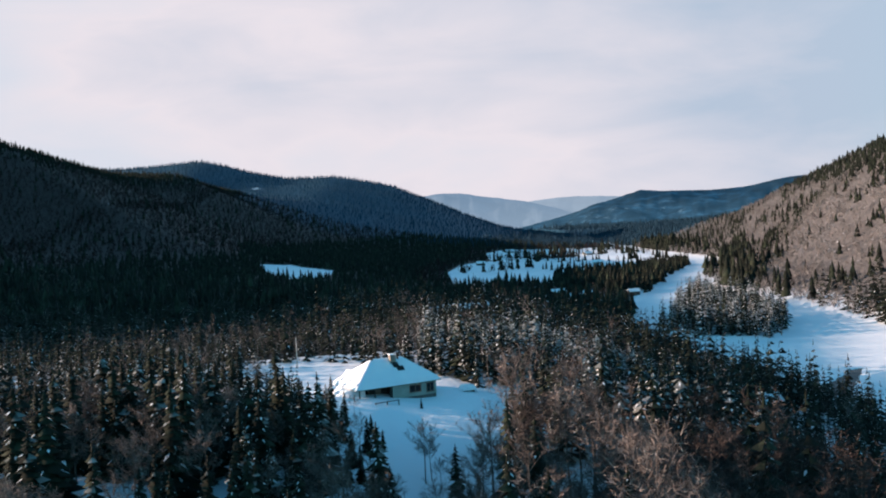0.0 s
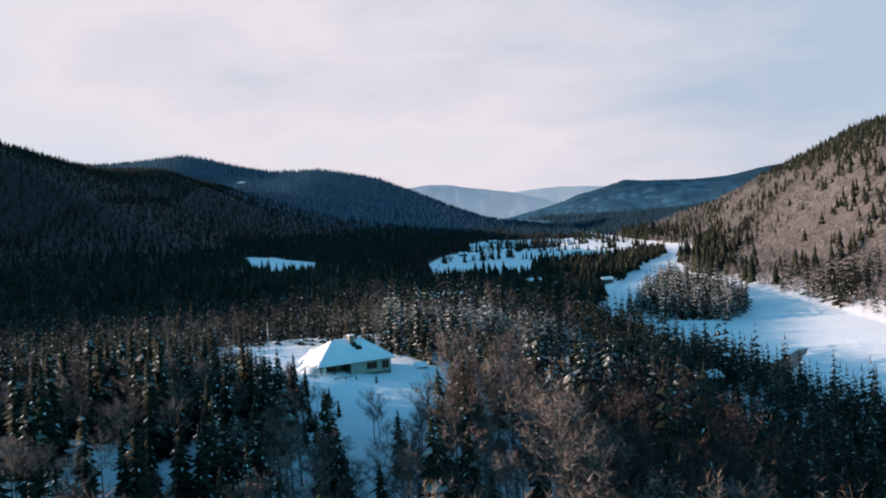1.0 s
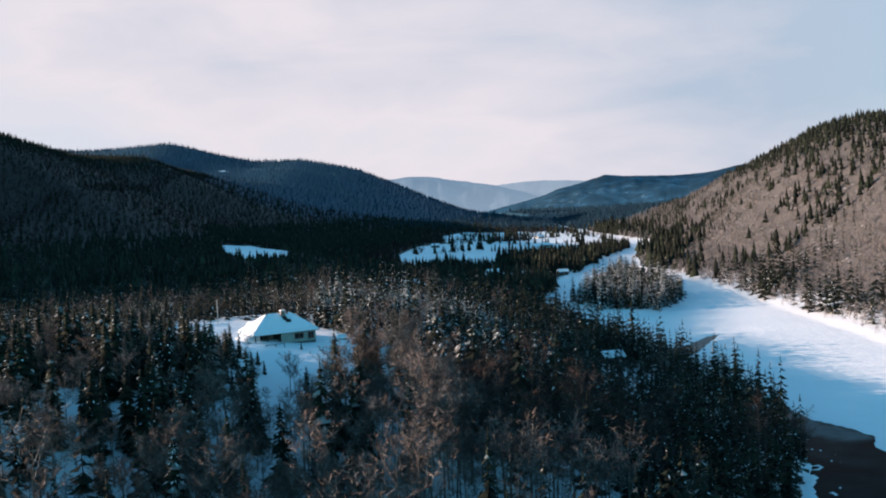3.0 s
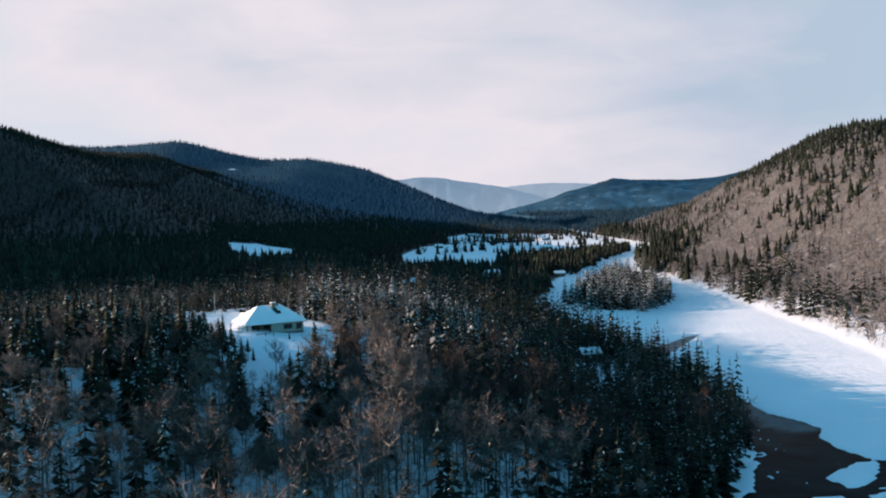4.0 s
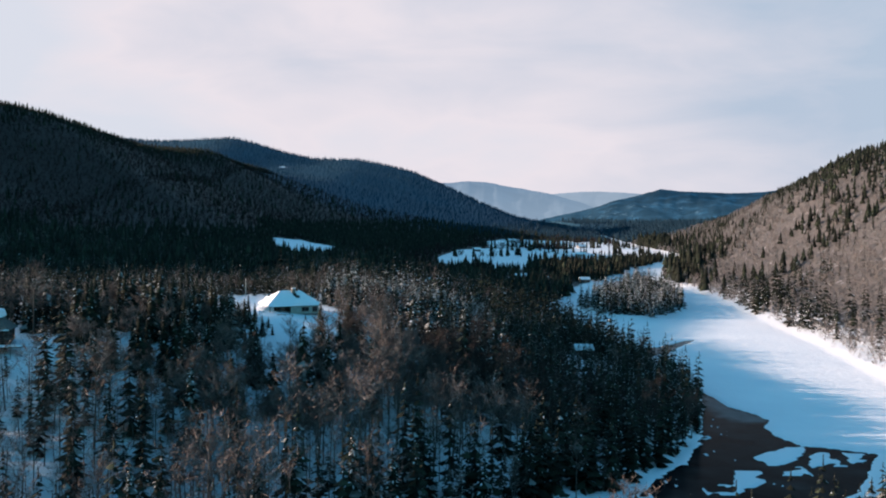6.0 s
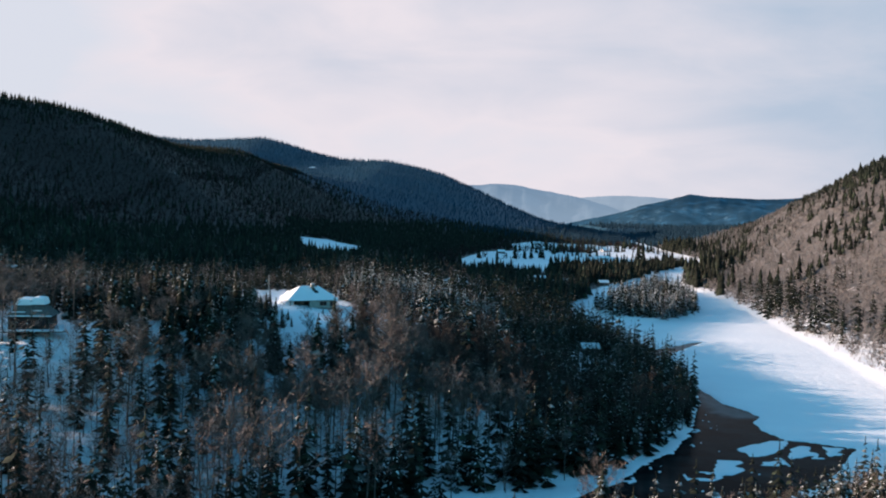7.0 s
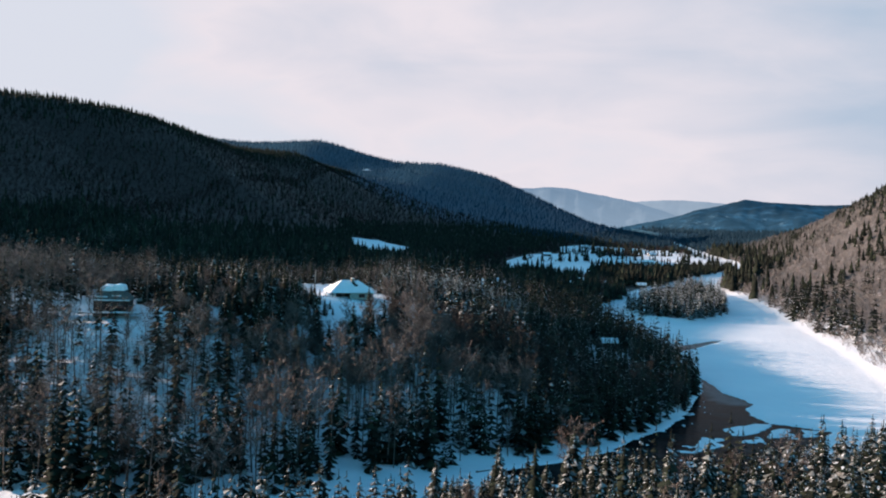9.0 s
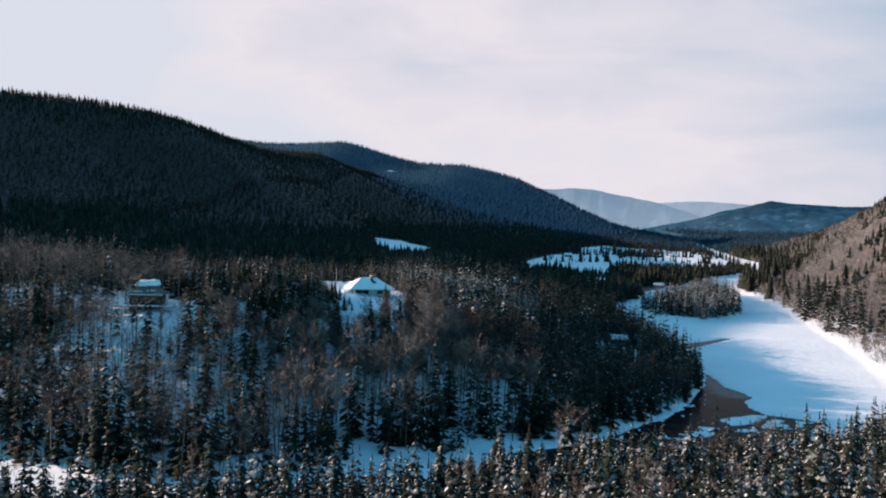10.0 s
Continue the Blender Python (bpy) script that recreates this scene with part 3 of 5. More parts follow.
def bare_arrays(rng, tall, limbs, subs, twigs, twig_w, twig_l, trunk_r=0.12):
    """Wood and twigs of one leafless tree: a clear trunk under a rounded crown of fine upswept twigs."""
    V, F = [], []
    TV, TF = [], []
    fork = tall * rng.uniform(0.36, 0.48)
    lx, ly = rng.uniform(-0.05, 0.05) * tall, rng.uniform(-0.05, 0.05) * tall
    p0, p1, p2 = Vector((0, 0, -0.4)), Vector((lx * 0.5, ly * 0.5, fork)), Vector((lx, ly, tall * 0.86))
    stick(TV, TF, p0, p1, trunk_r, trunk_r * 0.72, 5)
    stick(TV, TF, p1, p2, trunk_r * 0.72, trunk_r * 0.2, 4)
    mid, rad, high = tall * 0.68, tall * rng.uniform(0.23, 0.30), tall * 0.33
    for k in range(limbs):
        t = (k + rng.random()) / limbs
        s = p1.lerp(p2, t * 0.9)
        ph, el = k * 2.4 + rng.uniform(-0.5, 0.5), -0.25 + 1.55 * t + rng.uniform(-0.25, 0.25)
        far = rng.uniform(0.82, 1.05)
        e = Vector((lx + rad * far * math.cos(ph) * math.cos(el), ly + rad * far * math.sin(ph) * math.cos(el), mid + high * far * math.sin(el)))
        stick(V, F, s, e, trunk_r * 0.24, trunk_r * 0.07, 3)
        d = (e - s).normalized()
        for j in range(subs):
            ss = s.lerp(e, 0.2 + 0.75 * (j + rng.random()) / subs)
            dd = (d * 0.7 + Vector((rng.uniform(-0.9, 0.9), rng.uniform(-0.9, 0.9), rng.uniform(-0.1, 0.9)))).normalized()
            ee = ss + dd * rad * rng.uniform(0.35, 0.7)
            blade(V, F, ss, ee, trunk_r * 0.12, rng)
            for _ in range(twigs):
                st = ss.lerp(ee, rng.uniform(0.1, 1.0))
                td = (dd * 0.25 + Vector((rng.uniform(-1, 1), rng.uniform(-1, 1), rng.uniform(-0.5, 1.1)))).normalized()
                blade(V, F, st, st + td * twig_l * rng.uniform(0.5, 1.2), twig_w * rng.uniform(0.7, 1.3), rng)
    return np.array(TV), np.array(TF), np.array(V), np.array(F)


def far_spruce(rng, tall, wide, snow):
    V, F, M = [], [], []
    for z0, z1, r in ((0.06, 0.55, 1.0), (0.36, 0.80, 0.66), (0.66, 1.05, 0.36)):
        n = len(V)
        c = 4
        for s in range(c):
            a = 2 * math.pi * (s + rng.uniform(-0.3, 0.3)) / c + z0 * 5
            q = wide * r * rng.uniform(0.75, 1.2)
            V.append((q * math.cos(a), q * math.sin(a), tall * (z0 + rng.uniform(-0.05, 0.05))))
        V.append((0, 0, tall * z1))
        for s in range(c):
            F.append((n + s, n + (s + 1) % c, n + c))
            M.append(1 if rng.random() < snow else 0)
    return np.array(V), np.array(F), np.array(M)


def far_bare(rng, tall, wide, blades, thin=0.32, thick=0.62):
    """A leafless crown far off: short slips of twigs filling a dome."""
    V, F = [], []
    for k in range(blades):
        a, r = rng.uniform(0, 6.283), math.sqrt(rng.random())
        up = rng.uniform(0.22, 1.0)
        x, y = wide * r * math.cos(a) * math.sin(math.pi * (0.25 + 0.6 * up)), wide * r * math.sin(a) * math.sin(math.pi * (0.25 + 0.6 * up))
        z = tall * up * (1 - 0.22 * r * r)
        d = Vector((math.cos(a) * r * 0.8 + rng.uniform(-0.5, 0.5), math.sin(a) * r * 0.8 + rng.uniform(-0.5, 0.5), rng.uniform(0.2, 1.0))).normalized()
        blade(V, F, Vector((x, y, z)) - d * 1.2, Vector((x, y, z)) + d * 1.0, rng.uniform(thin, thick), rng)
    return np.array(V), np.array(F), np.zeros(len(F), int)


def scatter(name, protos, places, mats, label, category):
    """One object of many trees: places holds x, y, z, scale, turn, kind."""
    VV, FF, MM, n = [], [], [], 0
    for x, y, z, s, r, k in places:
        v, f, m = protos[int(k) % len(protos)]
        c, q = math.cos(r) * s, math.sin(r) * s
        VV.append(np.stack([x + v[:, 0] * c - v[:, 1] * q, y + v[:, 0] * q + v[:, 1] * c, z + v[:, 2] * s], -1))
        FF.append(f + n)
        MM.append(m)
        n += len(v)
    ob = mesh_object(name, np.concatenate(VV), np.concatenate(FF), mats, np.concatenate(MM))
    return tagged(ob, label, category, kind="stuff")


def sow(x0, x1, y0, y1, step, keep, seed):
    """Places on a jittered grid where keep(x, y, height, river, left, bank distance) is at least a random number."""
    rs = np.random.RandomState(seed)
    gx, gy = np.meshgrid(np.arange(x0, x1, step), np.arange(y0, y1, step))
    gx = gx.ravel() + rs.uniform(-0.48, 0.48, gx.size) * step
    gy = gy.ravel() + rs.uniform(-0.48, 0.48, gy.size) * step
    z, wet, left, d = land(gx, gy)
    ok = keep(gx, gy, z, wet, left, d) > rs.rand(gx.size)
    n = int(ok.sum())
    return np.stack([gx[ok], gy[ok], z[ok] - 0.15, np.clip(rs.normal(0.98, 0.27, n), 0.4, 1.5), rs.uniform(0, 6.28, n), rs.randint(0, 1000, n)], -1), rs

# ---- woods ----
THIN = [(-46, 36), (-12, 34), (-6, 84), (-26, 92), (-44, 84)]


def open_ground(x, y):
    r = np.zeros(x.shape, bool)
    for c in CLEARINGS:
        r |= inside(x, y, c)
    return r


def keep_bluff(x, y, z, wet, left, d):
    dens = np.where(wave(x, y, 24) > 0.50, 0.97, 0.78)
    dens = np.where(x > 48, 0.97, dens)
    dens = np.where((x > 8) & (x < 42) & (y > 85) & (y < 150), 0.72, dens)
    dens = np.where((x > 14) & (x < 60) & (y < 98), 0.62, dens)
    dens = np.where(y > 168, 0.97, dens)
    dens = np.where(inside(x, y, THIN), 0.62, dens)
    dens = np.where((x < -14) & (x > -60) & (y > 78) & (y < 108), 0.66, dens)
    dens = np.where((x < -60) & (y > 100) & (y < 215), 0.97, dens)
    dens = np.where((x < 14) & (y < 78) & (x > -60), 0.76, dens)
    dens = np.where(d < np.where(x > 60, 1.0, 1.2), 0.0, dens)
    return np.where(left & ~wet & ~open_ground(x, y) & (x > -72 - 0.58 * y), dens, 0)


def keep_yard(x, y, z, wet, left, d):
    return np.where(inside(x, y, CLEARINGS[3]) & (y < 85), 0.46, np.where(inside(x, y, CLEARINGS[0]) & (y < 128), 0.50, 0))


def keep_near(x, y, z, wet, left, d):
    return np.where(~left & ~wet & (d > 2) & (d < np.where(x > 60, 62, 34)) & (x < 170), 0.96, 0)


def keep_isl(x, y, z, wet, left, d):
    return np.where(signed(x, y, ISLAND) > 1, 0.97, 0)


def keep_back(x, y, z, wet, left, d):
    thin = np.where((y > 790) & (signed(x, y, CLEARINGS[5]) > np.where((x > 70) & (y < 1080), -3, -9)), np.where(wave(x, y, 60) > 0.55, 0.30, 0.03), 0.95)
    return np.where(left & ~wet & (d > 3) & ~open_ground(x, y), thin, 0)


def keep_field(x, y, z, wet, left, d):
    row = np.maximum((np.abs(wave(x, y, 90) - 0.5) < 0.03) * 0.45, 0.16 * (wave(x + 40, y, 45) > 0.66))
    return np.where(left & ~wet & inside(x, y, CLEARINGS[5]) & (y > 950), row, 0)


def keep_left_hill(x, y, z, wet, left, d):
    return np.where(left & ~wet & ~open_ground(x, y), 0.97 - 0.75 * glade(x, y), 0)


def keep_right_hill(x, y, z, wet, left, d):
    bald = (wave(x, y, 38) > 0.68) & (d < 150)
    return np.where(~left & ~wet & (d > 3), np.where(bald, 0.5, np.where(d < 15, 0.85, 0.98)), 0)


def conifer_share(x, y, z, left, d):
    """How much of the wood is spruce."""
    n = wave(x + 300, y, 30)
    bluff = np.where(x > 55, np.where((d < 24) & (x > 62), 0.82, 0.30), np.where(x < -4, np.where(y < 116, 0.15, 0.93), np.where(y > 122, 0.36, 0.12)) + np.where(y < 122, 0.20, 0.38) * (n > 0.52))
    bluff = np.where(inside(x, y, THIN), 0.26, bluff)
    bluff = np.where(d < 16, np.maximum(bluff, np.where(x > 18, 0.72, 0.36)), bluff)
    bluff = np.where(y > 170, np.where((x < -78) & (y < 205), 0.55, 0.80), bluff)
    bluff = np.where((x < -48) & (y > 140) & (y < 215), 0.85, bluff)
    bluff = np.where((x > 18) & (x < 62) & (y > 75) & (y < 152) & (d > 24), 0.08 + 0.25 * (n > 0.6), bluff)
    bluff = np.where((x > -20) & (x < 0) & (y > 120) & (y < 152), 0.85, bluff)
    bluff = np.where((x < -58) & (y > 88) & (y < 128), 0.15, bluff)
    bluff = np.where((x > 24) & (x < 62) & (y > 138), 0.78, bluff)
    bluff = np.where((x < -6) & (x > -50) & (y > 92) & (y < 124), 0.72, bluff)
    bluff = np.where((x < -62) & (y > 55) & (y <= 88), 0.48, bluff)
    bluff = np.where((x < -20) & (d < 18), 0.66, bluff)
    near = np.full(x.shape, 0.97)
    return np.where(left, bluff, near)


rg = random.Random(11)
THING_SPRUCE = [spruce_arrays(rg, 20, 8, 12.5, w, s, False, 0.22 if s > 0.5 else 0.03) for w, s in ((2.3, 0.10), (3.0, 0.80), (2.7, 0.2), (2.6, 0.95), (2.2, 0.08), (3.2, 0.7))]
NEAR_SPRUCE = [spruce_arrays(rg, 11, 5, t, w, s, True, 0.22 if s > 0.5 else 0.03) for t, w, s in ((12.5, 2.2, 0.10), (11.5, 2.6, 0.8), (13, 2.1, 0.16), (10, 2.4, 0.9), (12, 2.0, 0.08), (9.5, 2.5, 0.75))]
FROSTED = [spruce_arrays(rg, 11, 5, t, w, s, True, 0.42) for t, w, s in ((11.5, 2.4, 1.1), (10.5, 2.5, 0.5), (12, 2.3, 1.3), (9, 2.4, 1.0))]
MID_DARK = [spruce_arrays(rg, 8, 4, t, w, 0.06, True) for t, w in ((12, 2.3), (11, 2.1), (13, 2.2), (9.5, 2.1))]
MID_SPRUCE = [spruce_arrays(rg, 8, 4, t, w, s, True) for t, w, s in ((12, 2.4, 0.6), (11, 2.2, 0.35), (13, 2.3, 0.75), (9.5, 2.2, 0.5))]
FAR_SPRUCE = [far_spruce(rg, t, w, 0.0) for t, w in ((11, 2.6), (12.5, 2.4), (9.5, 2.5), (11, 2.2))]
FAR_BROAD = [far_spruce(rg, t, w, s) for t, w, s in ((11, 3.2, 0.0), (12.5, 3.0, 0.0), (10, 3.3, 0.0), (11.5, 2.7, 0.0))]
THING_BARE = [bare_arrays(rg, t, 11, 6, 19, 0.024, 0.76) for t in (10.5, 11.5, 9.5, 12, 10)]


def joined(tv, tf, v, f):
    return np.concatenate([tv, v]), np.concatenate([tf, f + len(tv)]), np.concatenate([np.ones(len(tf), int), np.zeros(len(f), int)])


NEAR_BARE = [joined(*bare_arrays(rg, t, 8, 5, 9, 0.029, 0.84)) for t in (10.5, 11.5, 9.5, 12, 10)]
MID_BARE = [joined(*bare_arrays(rg, t, 6, 3, 5, 0.044, 1.05)) for t in (10.5, 11.5, 9.5)]
FAR_BARE = [far_bare(rg, t, 2.7, 20, 0.25, 0.5) for t in (9.5, 10.5, 8.5, 10)]
FINE_BARE = [far_bare(rg, t, 2.8, 46, 0.10, 0.26) for t in (9.5, 10.5, 8.5, 10)]

bl, rs = sow(-170, 126, 12, 262, 3.0, keep_bluff, 3)
nb, rs2 = sow(-120, 235, -80, 160, 2.7, keep_near, 4)
nb[:, 3] *= 0.88
yd, _ = sow(-90, 30, 50, 160, 3.0, keep_yard, 21)
yd[:, 3] *= 0.72
trees = np.concatenate([bl, nb, yd])
# young growth round the house and its drive
tip = (trees[:, 0] > 60) & (trees[:, 1] > 70)
trees[:, 3] *= np.where(tip, 0.82, np.where(trees[:, 1] > 163, np.where(trees[:, 0] < 5, 0.66, 0.8) * np.interp(trees[:, 1], [185, 225], [1.0, 0.72]), np.where((trees[:, 0] < -58) & (trees[:, 1] > 100), 0.8, 1.0)))
near_side = trees[:, 1] < np.interp(trees[:, 0], [-120, -25, 52, 95, 140, 180], [-3, 6, 32, 62, 100, 150])
frosty = (trees[:, 1] > np.where(trees[:, 0] > 24, 138, 150)) & ~tip & (trees[:, 5] % 100 < np.where(trees[:, 0] > 5, 58, 34)) | near_side & (trees[:, 5] % 100 < 62)
kind = trees[:, 5].astype(int)
trees[:, 5] = np.where(frosty, (kind % 3) * 2 + 1, np.where((kind % 10 < 2) & ~tip, kind % 6, (kind % 3) * 2))
trees[:, 3] = np.where((trees[:, 0] < 0) & (trees[:, 1] > 88), np.minimum(trees[:, 3], np.where(trees[:, 1] < 145, 1.12, 0.95)), trees[:, 3])
trees[:, 3] *= np.where(near_side, np.random.RandomState(77).uniform(0.75, 1.25, len(trees)), 1.0)
young = inside(trees[:, 0], trees[:, 1], [(-130, 158), (-60, 150), (-50, 136), (-3, 136), (-8, 158), (-25, 172), (-64, 188), (-130, 194)])
trees[:, 3] *= np.where(young, 0.76, 1.0)
trees[:, 3] = np.where((trees[:, 0] > -5) & (trees[:, 0] < 6) & (trees[:, 1] > 112) & (trees[:, 1] < 152), np.minimum(trees[:, 3], 0.42), trees[:, 3])
# saplings below the porch and the sunny clearing
low = inside(trees[:, 0], trees[:, 1], [(-62, 146), (-40, 130), (-8, 124), (0, 128), (-2, 150), (-12, 158), (-25, 172), (-62, 184)])
trees[:, 3] = np.where(low, np.minimum(trees[:, 3], np.where(trees[:, 0] < -20, 0.85, np.where((trees[:, 0] > -10) & (trees[:, 1] > 140), 0.28, 0.55))), trees[:, 3])
tz, _, tl, td = land(trees[:, 0], trees[:, 1])
trees[:, 3] *= np.where(tl & (td < 20) & (trees[:, 0] < 75), 1.22, np.where(tl & (trees[:, 0] > 14) & (trees[:, 0] < 70) & (trees[:, 1] > 60) & (trees[:, 1] < 132), 1.22, 1.0))
trees[:, 3] *= np.where((trees[:, 0] > 60) & (trees[:, 1] > 70) & (trees[:, 1] < 190) & tl & (td < 10), 1.12, 1.0)
# tall old crowns beside the chalet
old = (trees[:, 0] < -66) & (trees[:, 1] > 55) & (trees[:, 1] < 132)
trees[:, 3] *= np.where(old, np.where(trees[:, 1] > 92, 1.35, 1.2), 1.0)
# a gap in the wood before the riverside cabin
trees[:, 3] *= np.where(inside(trees[:, 0], trees[:, 1], [(80, 186), (97, 186), (102, 236), (84, 236)]), 0.5, 1.0)
is_spruce = np.random.RandomState(5).rand(len(trees)) < conifer_share(trees[:, 0], trees[:, 1], tz, tl, td)
over = ~is_spruce & (np.random.RandomState(41).rand(len(trees)) < 0.12) & (trees[:, 3] > 0.7) & (trees[:, 1] < 165) & (trees[:, 0] > -62) & ((np.abs(trees[:, 0] + 6) > 30) | (trees[:, 1] < 88))
trees[:, 3] *= np.where(over & (trees[:, 1] < 132), 1.32, np.where(~is_spruce & (trees[:, 0] > 16) & (trees[:, 1] > 132), 0.82, 1.0) * np.where(~is_spruce & (trees[:, 0] < -5) & (trees[:, 0] > -60) & (trees[:, 1] > 70) & (trees[:, 1] < 124), 0.82, 1.0))
# trees that stand out: x, y, height of the top, kind
TALL_SPRUCES = [(-17.5, 95.5, 33.0, 4), (-2.0, 73.5, 28.6, 3), (10.8, 118.0, 28.6, 0), (16.7, 109.3, 36.3, 4), (20.3, 114.5, 32.5, 0), (-0.1, 36.0, 19.6, 3),
                (-7.7, 27.6, 17.2, 1), (3.2, 38.2, 17.4, 2), (15.5, 49.2, 16.4, 1), (30.1, 55.4, 20.4, 3), (36.6, 57.0, 17.2, 3), (-30.0, 26.6, 16.4, 5),
                (65.5, 90.7, 14.0, 3), (91.0, 137.0, 13.0, 1), (22.4, 101.0, 24.5, 4), (6.5, 151.2, 28.3, 4), (88.8, 177.0, 11.5, 3),
                (-8.6, 146.0, 29.8, 0), (-6.2, 147.2, 28.8, 2), (-10.8, 147.4, 30.6, 4), (-4.6, 144.8, 28.0, 0), (-0.6, 137.0, 29.0, 2), (1.2, 133.0, 27.6, 4)]
SNOWY = [(38.6, 224.5, 26.0, 3)]
BROAD_CROWNS = [(33.2, 149.2, 29.0, 1), (29.5, 151.5, 28.5, 3), (37.0, 147.0, 27.5, 0), (28.7, 164.0, 27.5, 2), (43.0, 90.5, 21.6, 3), (40.0, 92.5, 20.6, 0), (57.2, 94.0, 18.6, 1),
                (54.5, 99.5, 20.8, 3), (1.1, 96.7, 27.0, 1), (-1.8, 95.0, 26.0, 0), (-22.4, 123.5, 33.0, 2), (50.0, 114.0, 21.0, 3), (39.0, 117.0, 25.0, 1), (4.6, 98.3, 25.0, 2)]
marks = np.array([(x, y, top, k) for x, y, top, k in TALL_SPRUCES + SNOWY + BROAD_CROWNS])
mz = land(marks[:, 0], marks[:, 1])[0]
away = np.min(np.hypot(trees[:, :1] - marks[:, 0], trees[:, 1:2] - marks[:, 1]), axis=1) > 2.6
trees, is_spruce = trees[away], is_spruce[away]
base_tall = np.array([12.5] * len(TALL_SPRUCES + SNOWY) + [(10.5, 11.5, 9.5, 12.0, 10.0)[k] for *_, k in BROAD_CROWNS])
rows = np.stack([marks[:, 0], marks[:, 1], mz - 0.15, (marks[:, 2] - mz) / base_tall, np.arange(len(marks)) * 1.7, marks[:, 3]], -1)
trees = np.concatenate([rows, trees])
is_spruce = np.concatenate([np.arange(len(rows)) < len(TALL_SPRUCES + SNOWY), is_spruce])
# the trees by the bend of the river are things of their own, those farther off stand as one wood
order = np.minimum(np.hypot(trees[:, 0] + 2, trees[:, 1] - 112), np.hypot(trees[:, 0] - 70, (trees[:, 1] - 15) * 1.3) + 12)
order[:len(rows)] = 0
pick = {True: [], False: []}
for flag in (True, False):
    ids = np.where(is_spruce == flag)[0]
    pick[flag] = set(ids[np.argsort(order[ids])][:300].tolist())


def tree_thing(name, crown, trunk, label, group, twigs):
    top = tagged(new(name), label, "tree", group)
    v, f, m = crown
    mesh_object("crown", v, f, [NEEDLE, ROUGHSNOW, HOAR] if name == "spruce" else [twigs], m, top)
    tv, tf = trunk
    mesh_object("trunk", tv, tf, [BARK], None, top)
    return top


def spruce_trunk(tall):
    V, F = [], []
    stick(V, F, (0, 0, -0.5), (0, 0, tall * 0.5), 0.17, 0.10, 6)
    stick(V, F, (0, 0, tall * 0.5), (0, 0, tall * 0.97), 0.10, 0.03, 5)
    return np.array(V), np.array(F)


def plant_things(name, protos, ids, labels, group, twigs=TWIG):
    first = []
    for i, t in enumerate(sorted(ids)):
        x, y, z, s, r, k = trees[t]
        k = int(k) % len(protos)
        w = s if s < 1 else s ** (0.55 if name == "spruce" else 0.95)
        m = Matrix.Translation((x, y, z)) @ Matrix.Rotation(r, 4, "Z") @ Matrix.Diagonal((w, w, s, 1))
        done = [o for o, kk in first if kk == k]
        if done:
            ob = copy_thing(done[0], Matrix.Translation((x, y, z)) @ Matrix.Rotation(r, 4, "Z"))
            ob.scale = (w, w, s)
        else:
            crown, trunk = protos[k]
            ob = tree_thing(name, crown, trunk, labels[k % len(labels)], group, twigs)
            ob.matrix_basis = m
            first.append((ob, k))


plant_things("spruce", [(c, spruce_trunk(12.5)) for c in THING_SPRUCE], pick[True],
             ["dark green spruce with a little snow on its boughs", "dark green spruce dusted with snow", "spruce with boughs half under snow", "spruce laden with fresh white snow"], "spruces by the river")
def shaded_stand(t):
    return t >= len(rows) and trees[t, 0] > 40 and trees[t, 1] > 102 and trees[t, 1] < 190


# bare trees on the slope that get the shade-darkened twigs
maples = {t for t in pick[False] if shaded_stand(t)}
bare_kinds = [((c[2], c[3], None), (c[0], c[1])) for c in THING_BARE]
plant_things("bare_tree", bare_kinds, pick[False] - maples,
             ["leafless brown birch with fine twigs in snow", "bare grey-brown tree rising from snow"], "bare trees on the bluff")
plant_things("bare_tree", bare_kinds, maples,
             ["leafless tree with twigs darkened for the shaded slope", "bare tree with shade-darkened twigs above the river"], "dark maples on the slope", SHADETWIG)

rest_s = [t for t in np.where(is_spruce)[0] if t not in pick[True]]
rest_b = [t for t in np.where(~is_spruce)[0] if t not in pick[False]]
near_s, far_s = [t for t in rest_s if trees[t, 1] < 190 or trees[t, 0] > 55], [t for t in rest_s if trees[t, 1] >= 190 and trees[t, 0] <= 55]
near_b, far_b = [t for t in rest_b if trees[t, 1] < 165 and trees[t, 0] > -70], [t for t in rest_b if trees[t, 1] >= 165 or trees[t, 0] <= -70]
scatter("spruce_wood", NEAR_SPRUCE, trees[near_s], [NEEDLE, ROUGHSNOW, HOAR], "snow-dusted dark spruces on the bluff and river bank", "forest")
scatter("bare_wood", NEAR_BARE, trees[[t for t in near_b if not shaded_stand(t)]], [TWIG, BARK], "leafless brown trees standing in snow on the bluff", "forest")
scatter("bare_wood", NEAR_BARE, trees[[t for t in near_b if shaded_stand(t)]], [SHADETWIG, BARK], "leafless trees with shade-darkened twigs on the slope to the river", "forest")
hoar = [t for t in far_s if trees[t, 0] > 2 and trees[t, 1] < 246 and t % 20 < 13]
scatter("spruce_wood", FROSTED, trees[hoar], [NEEDLE, ROUGHSNOW, HOAR], "spruces white with frost along the top of the bluff", "forest")
scatter("spruce_wood", MID_DARK + MID_SPRUCE, trees[sorted(set(far_s) - set(hoar))], [NEEDLE, ROUGHSNOW, HOAR], "snow-dusted dark spruces behind the house", "forest")
scatter("bare_wood", MID_BARE, trees[far_b], [TWIG, BARK], "leafless brown trees along the top of the bluff", "forest")

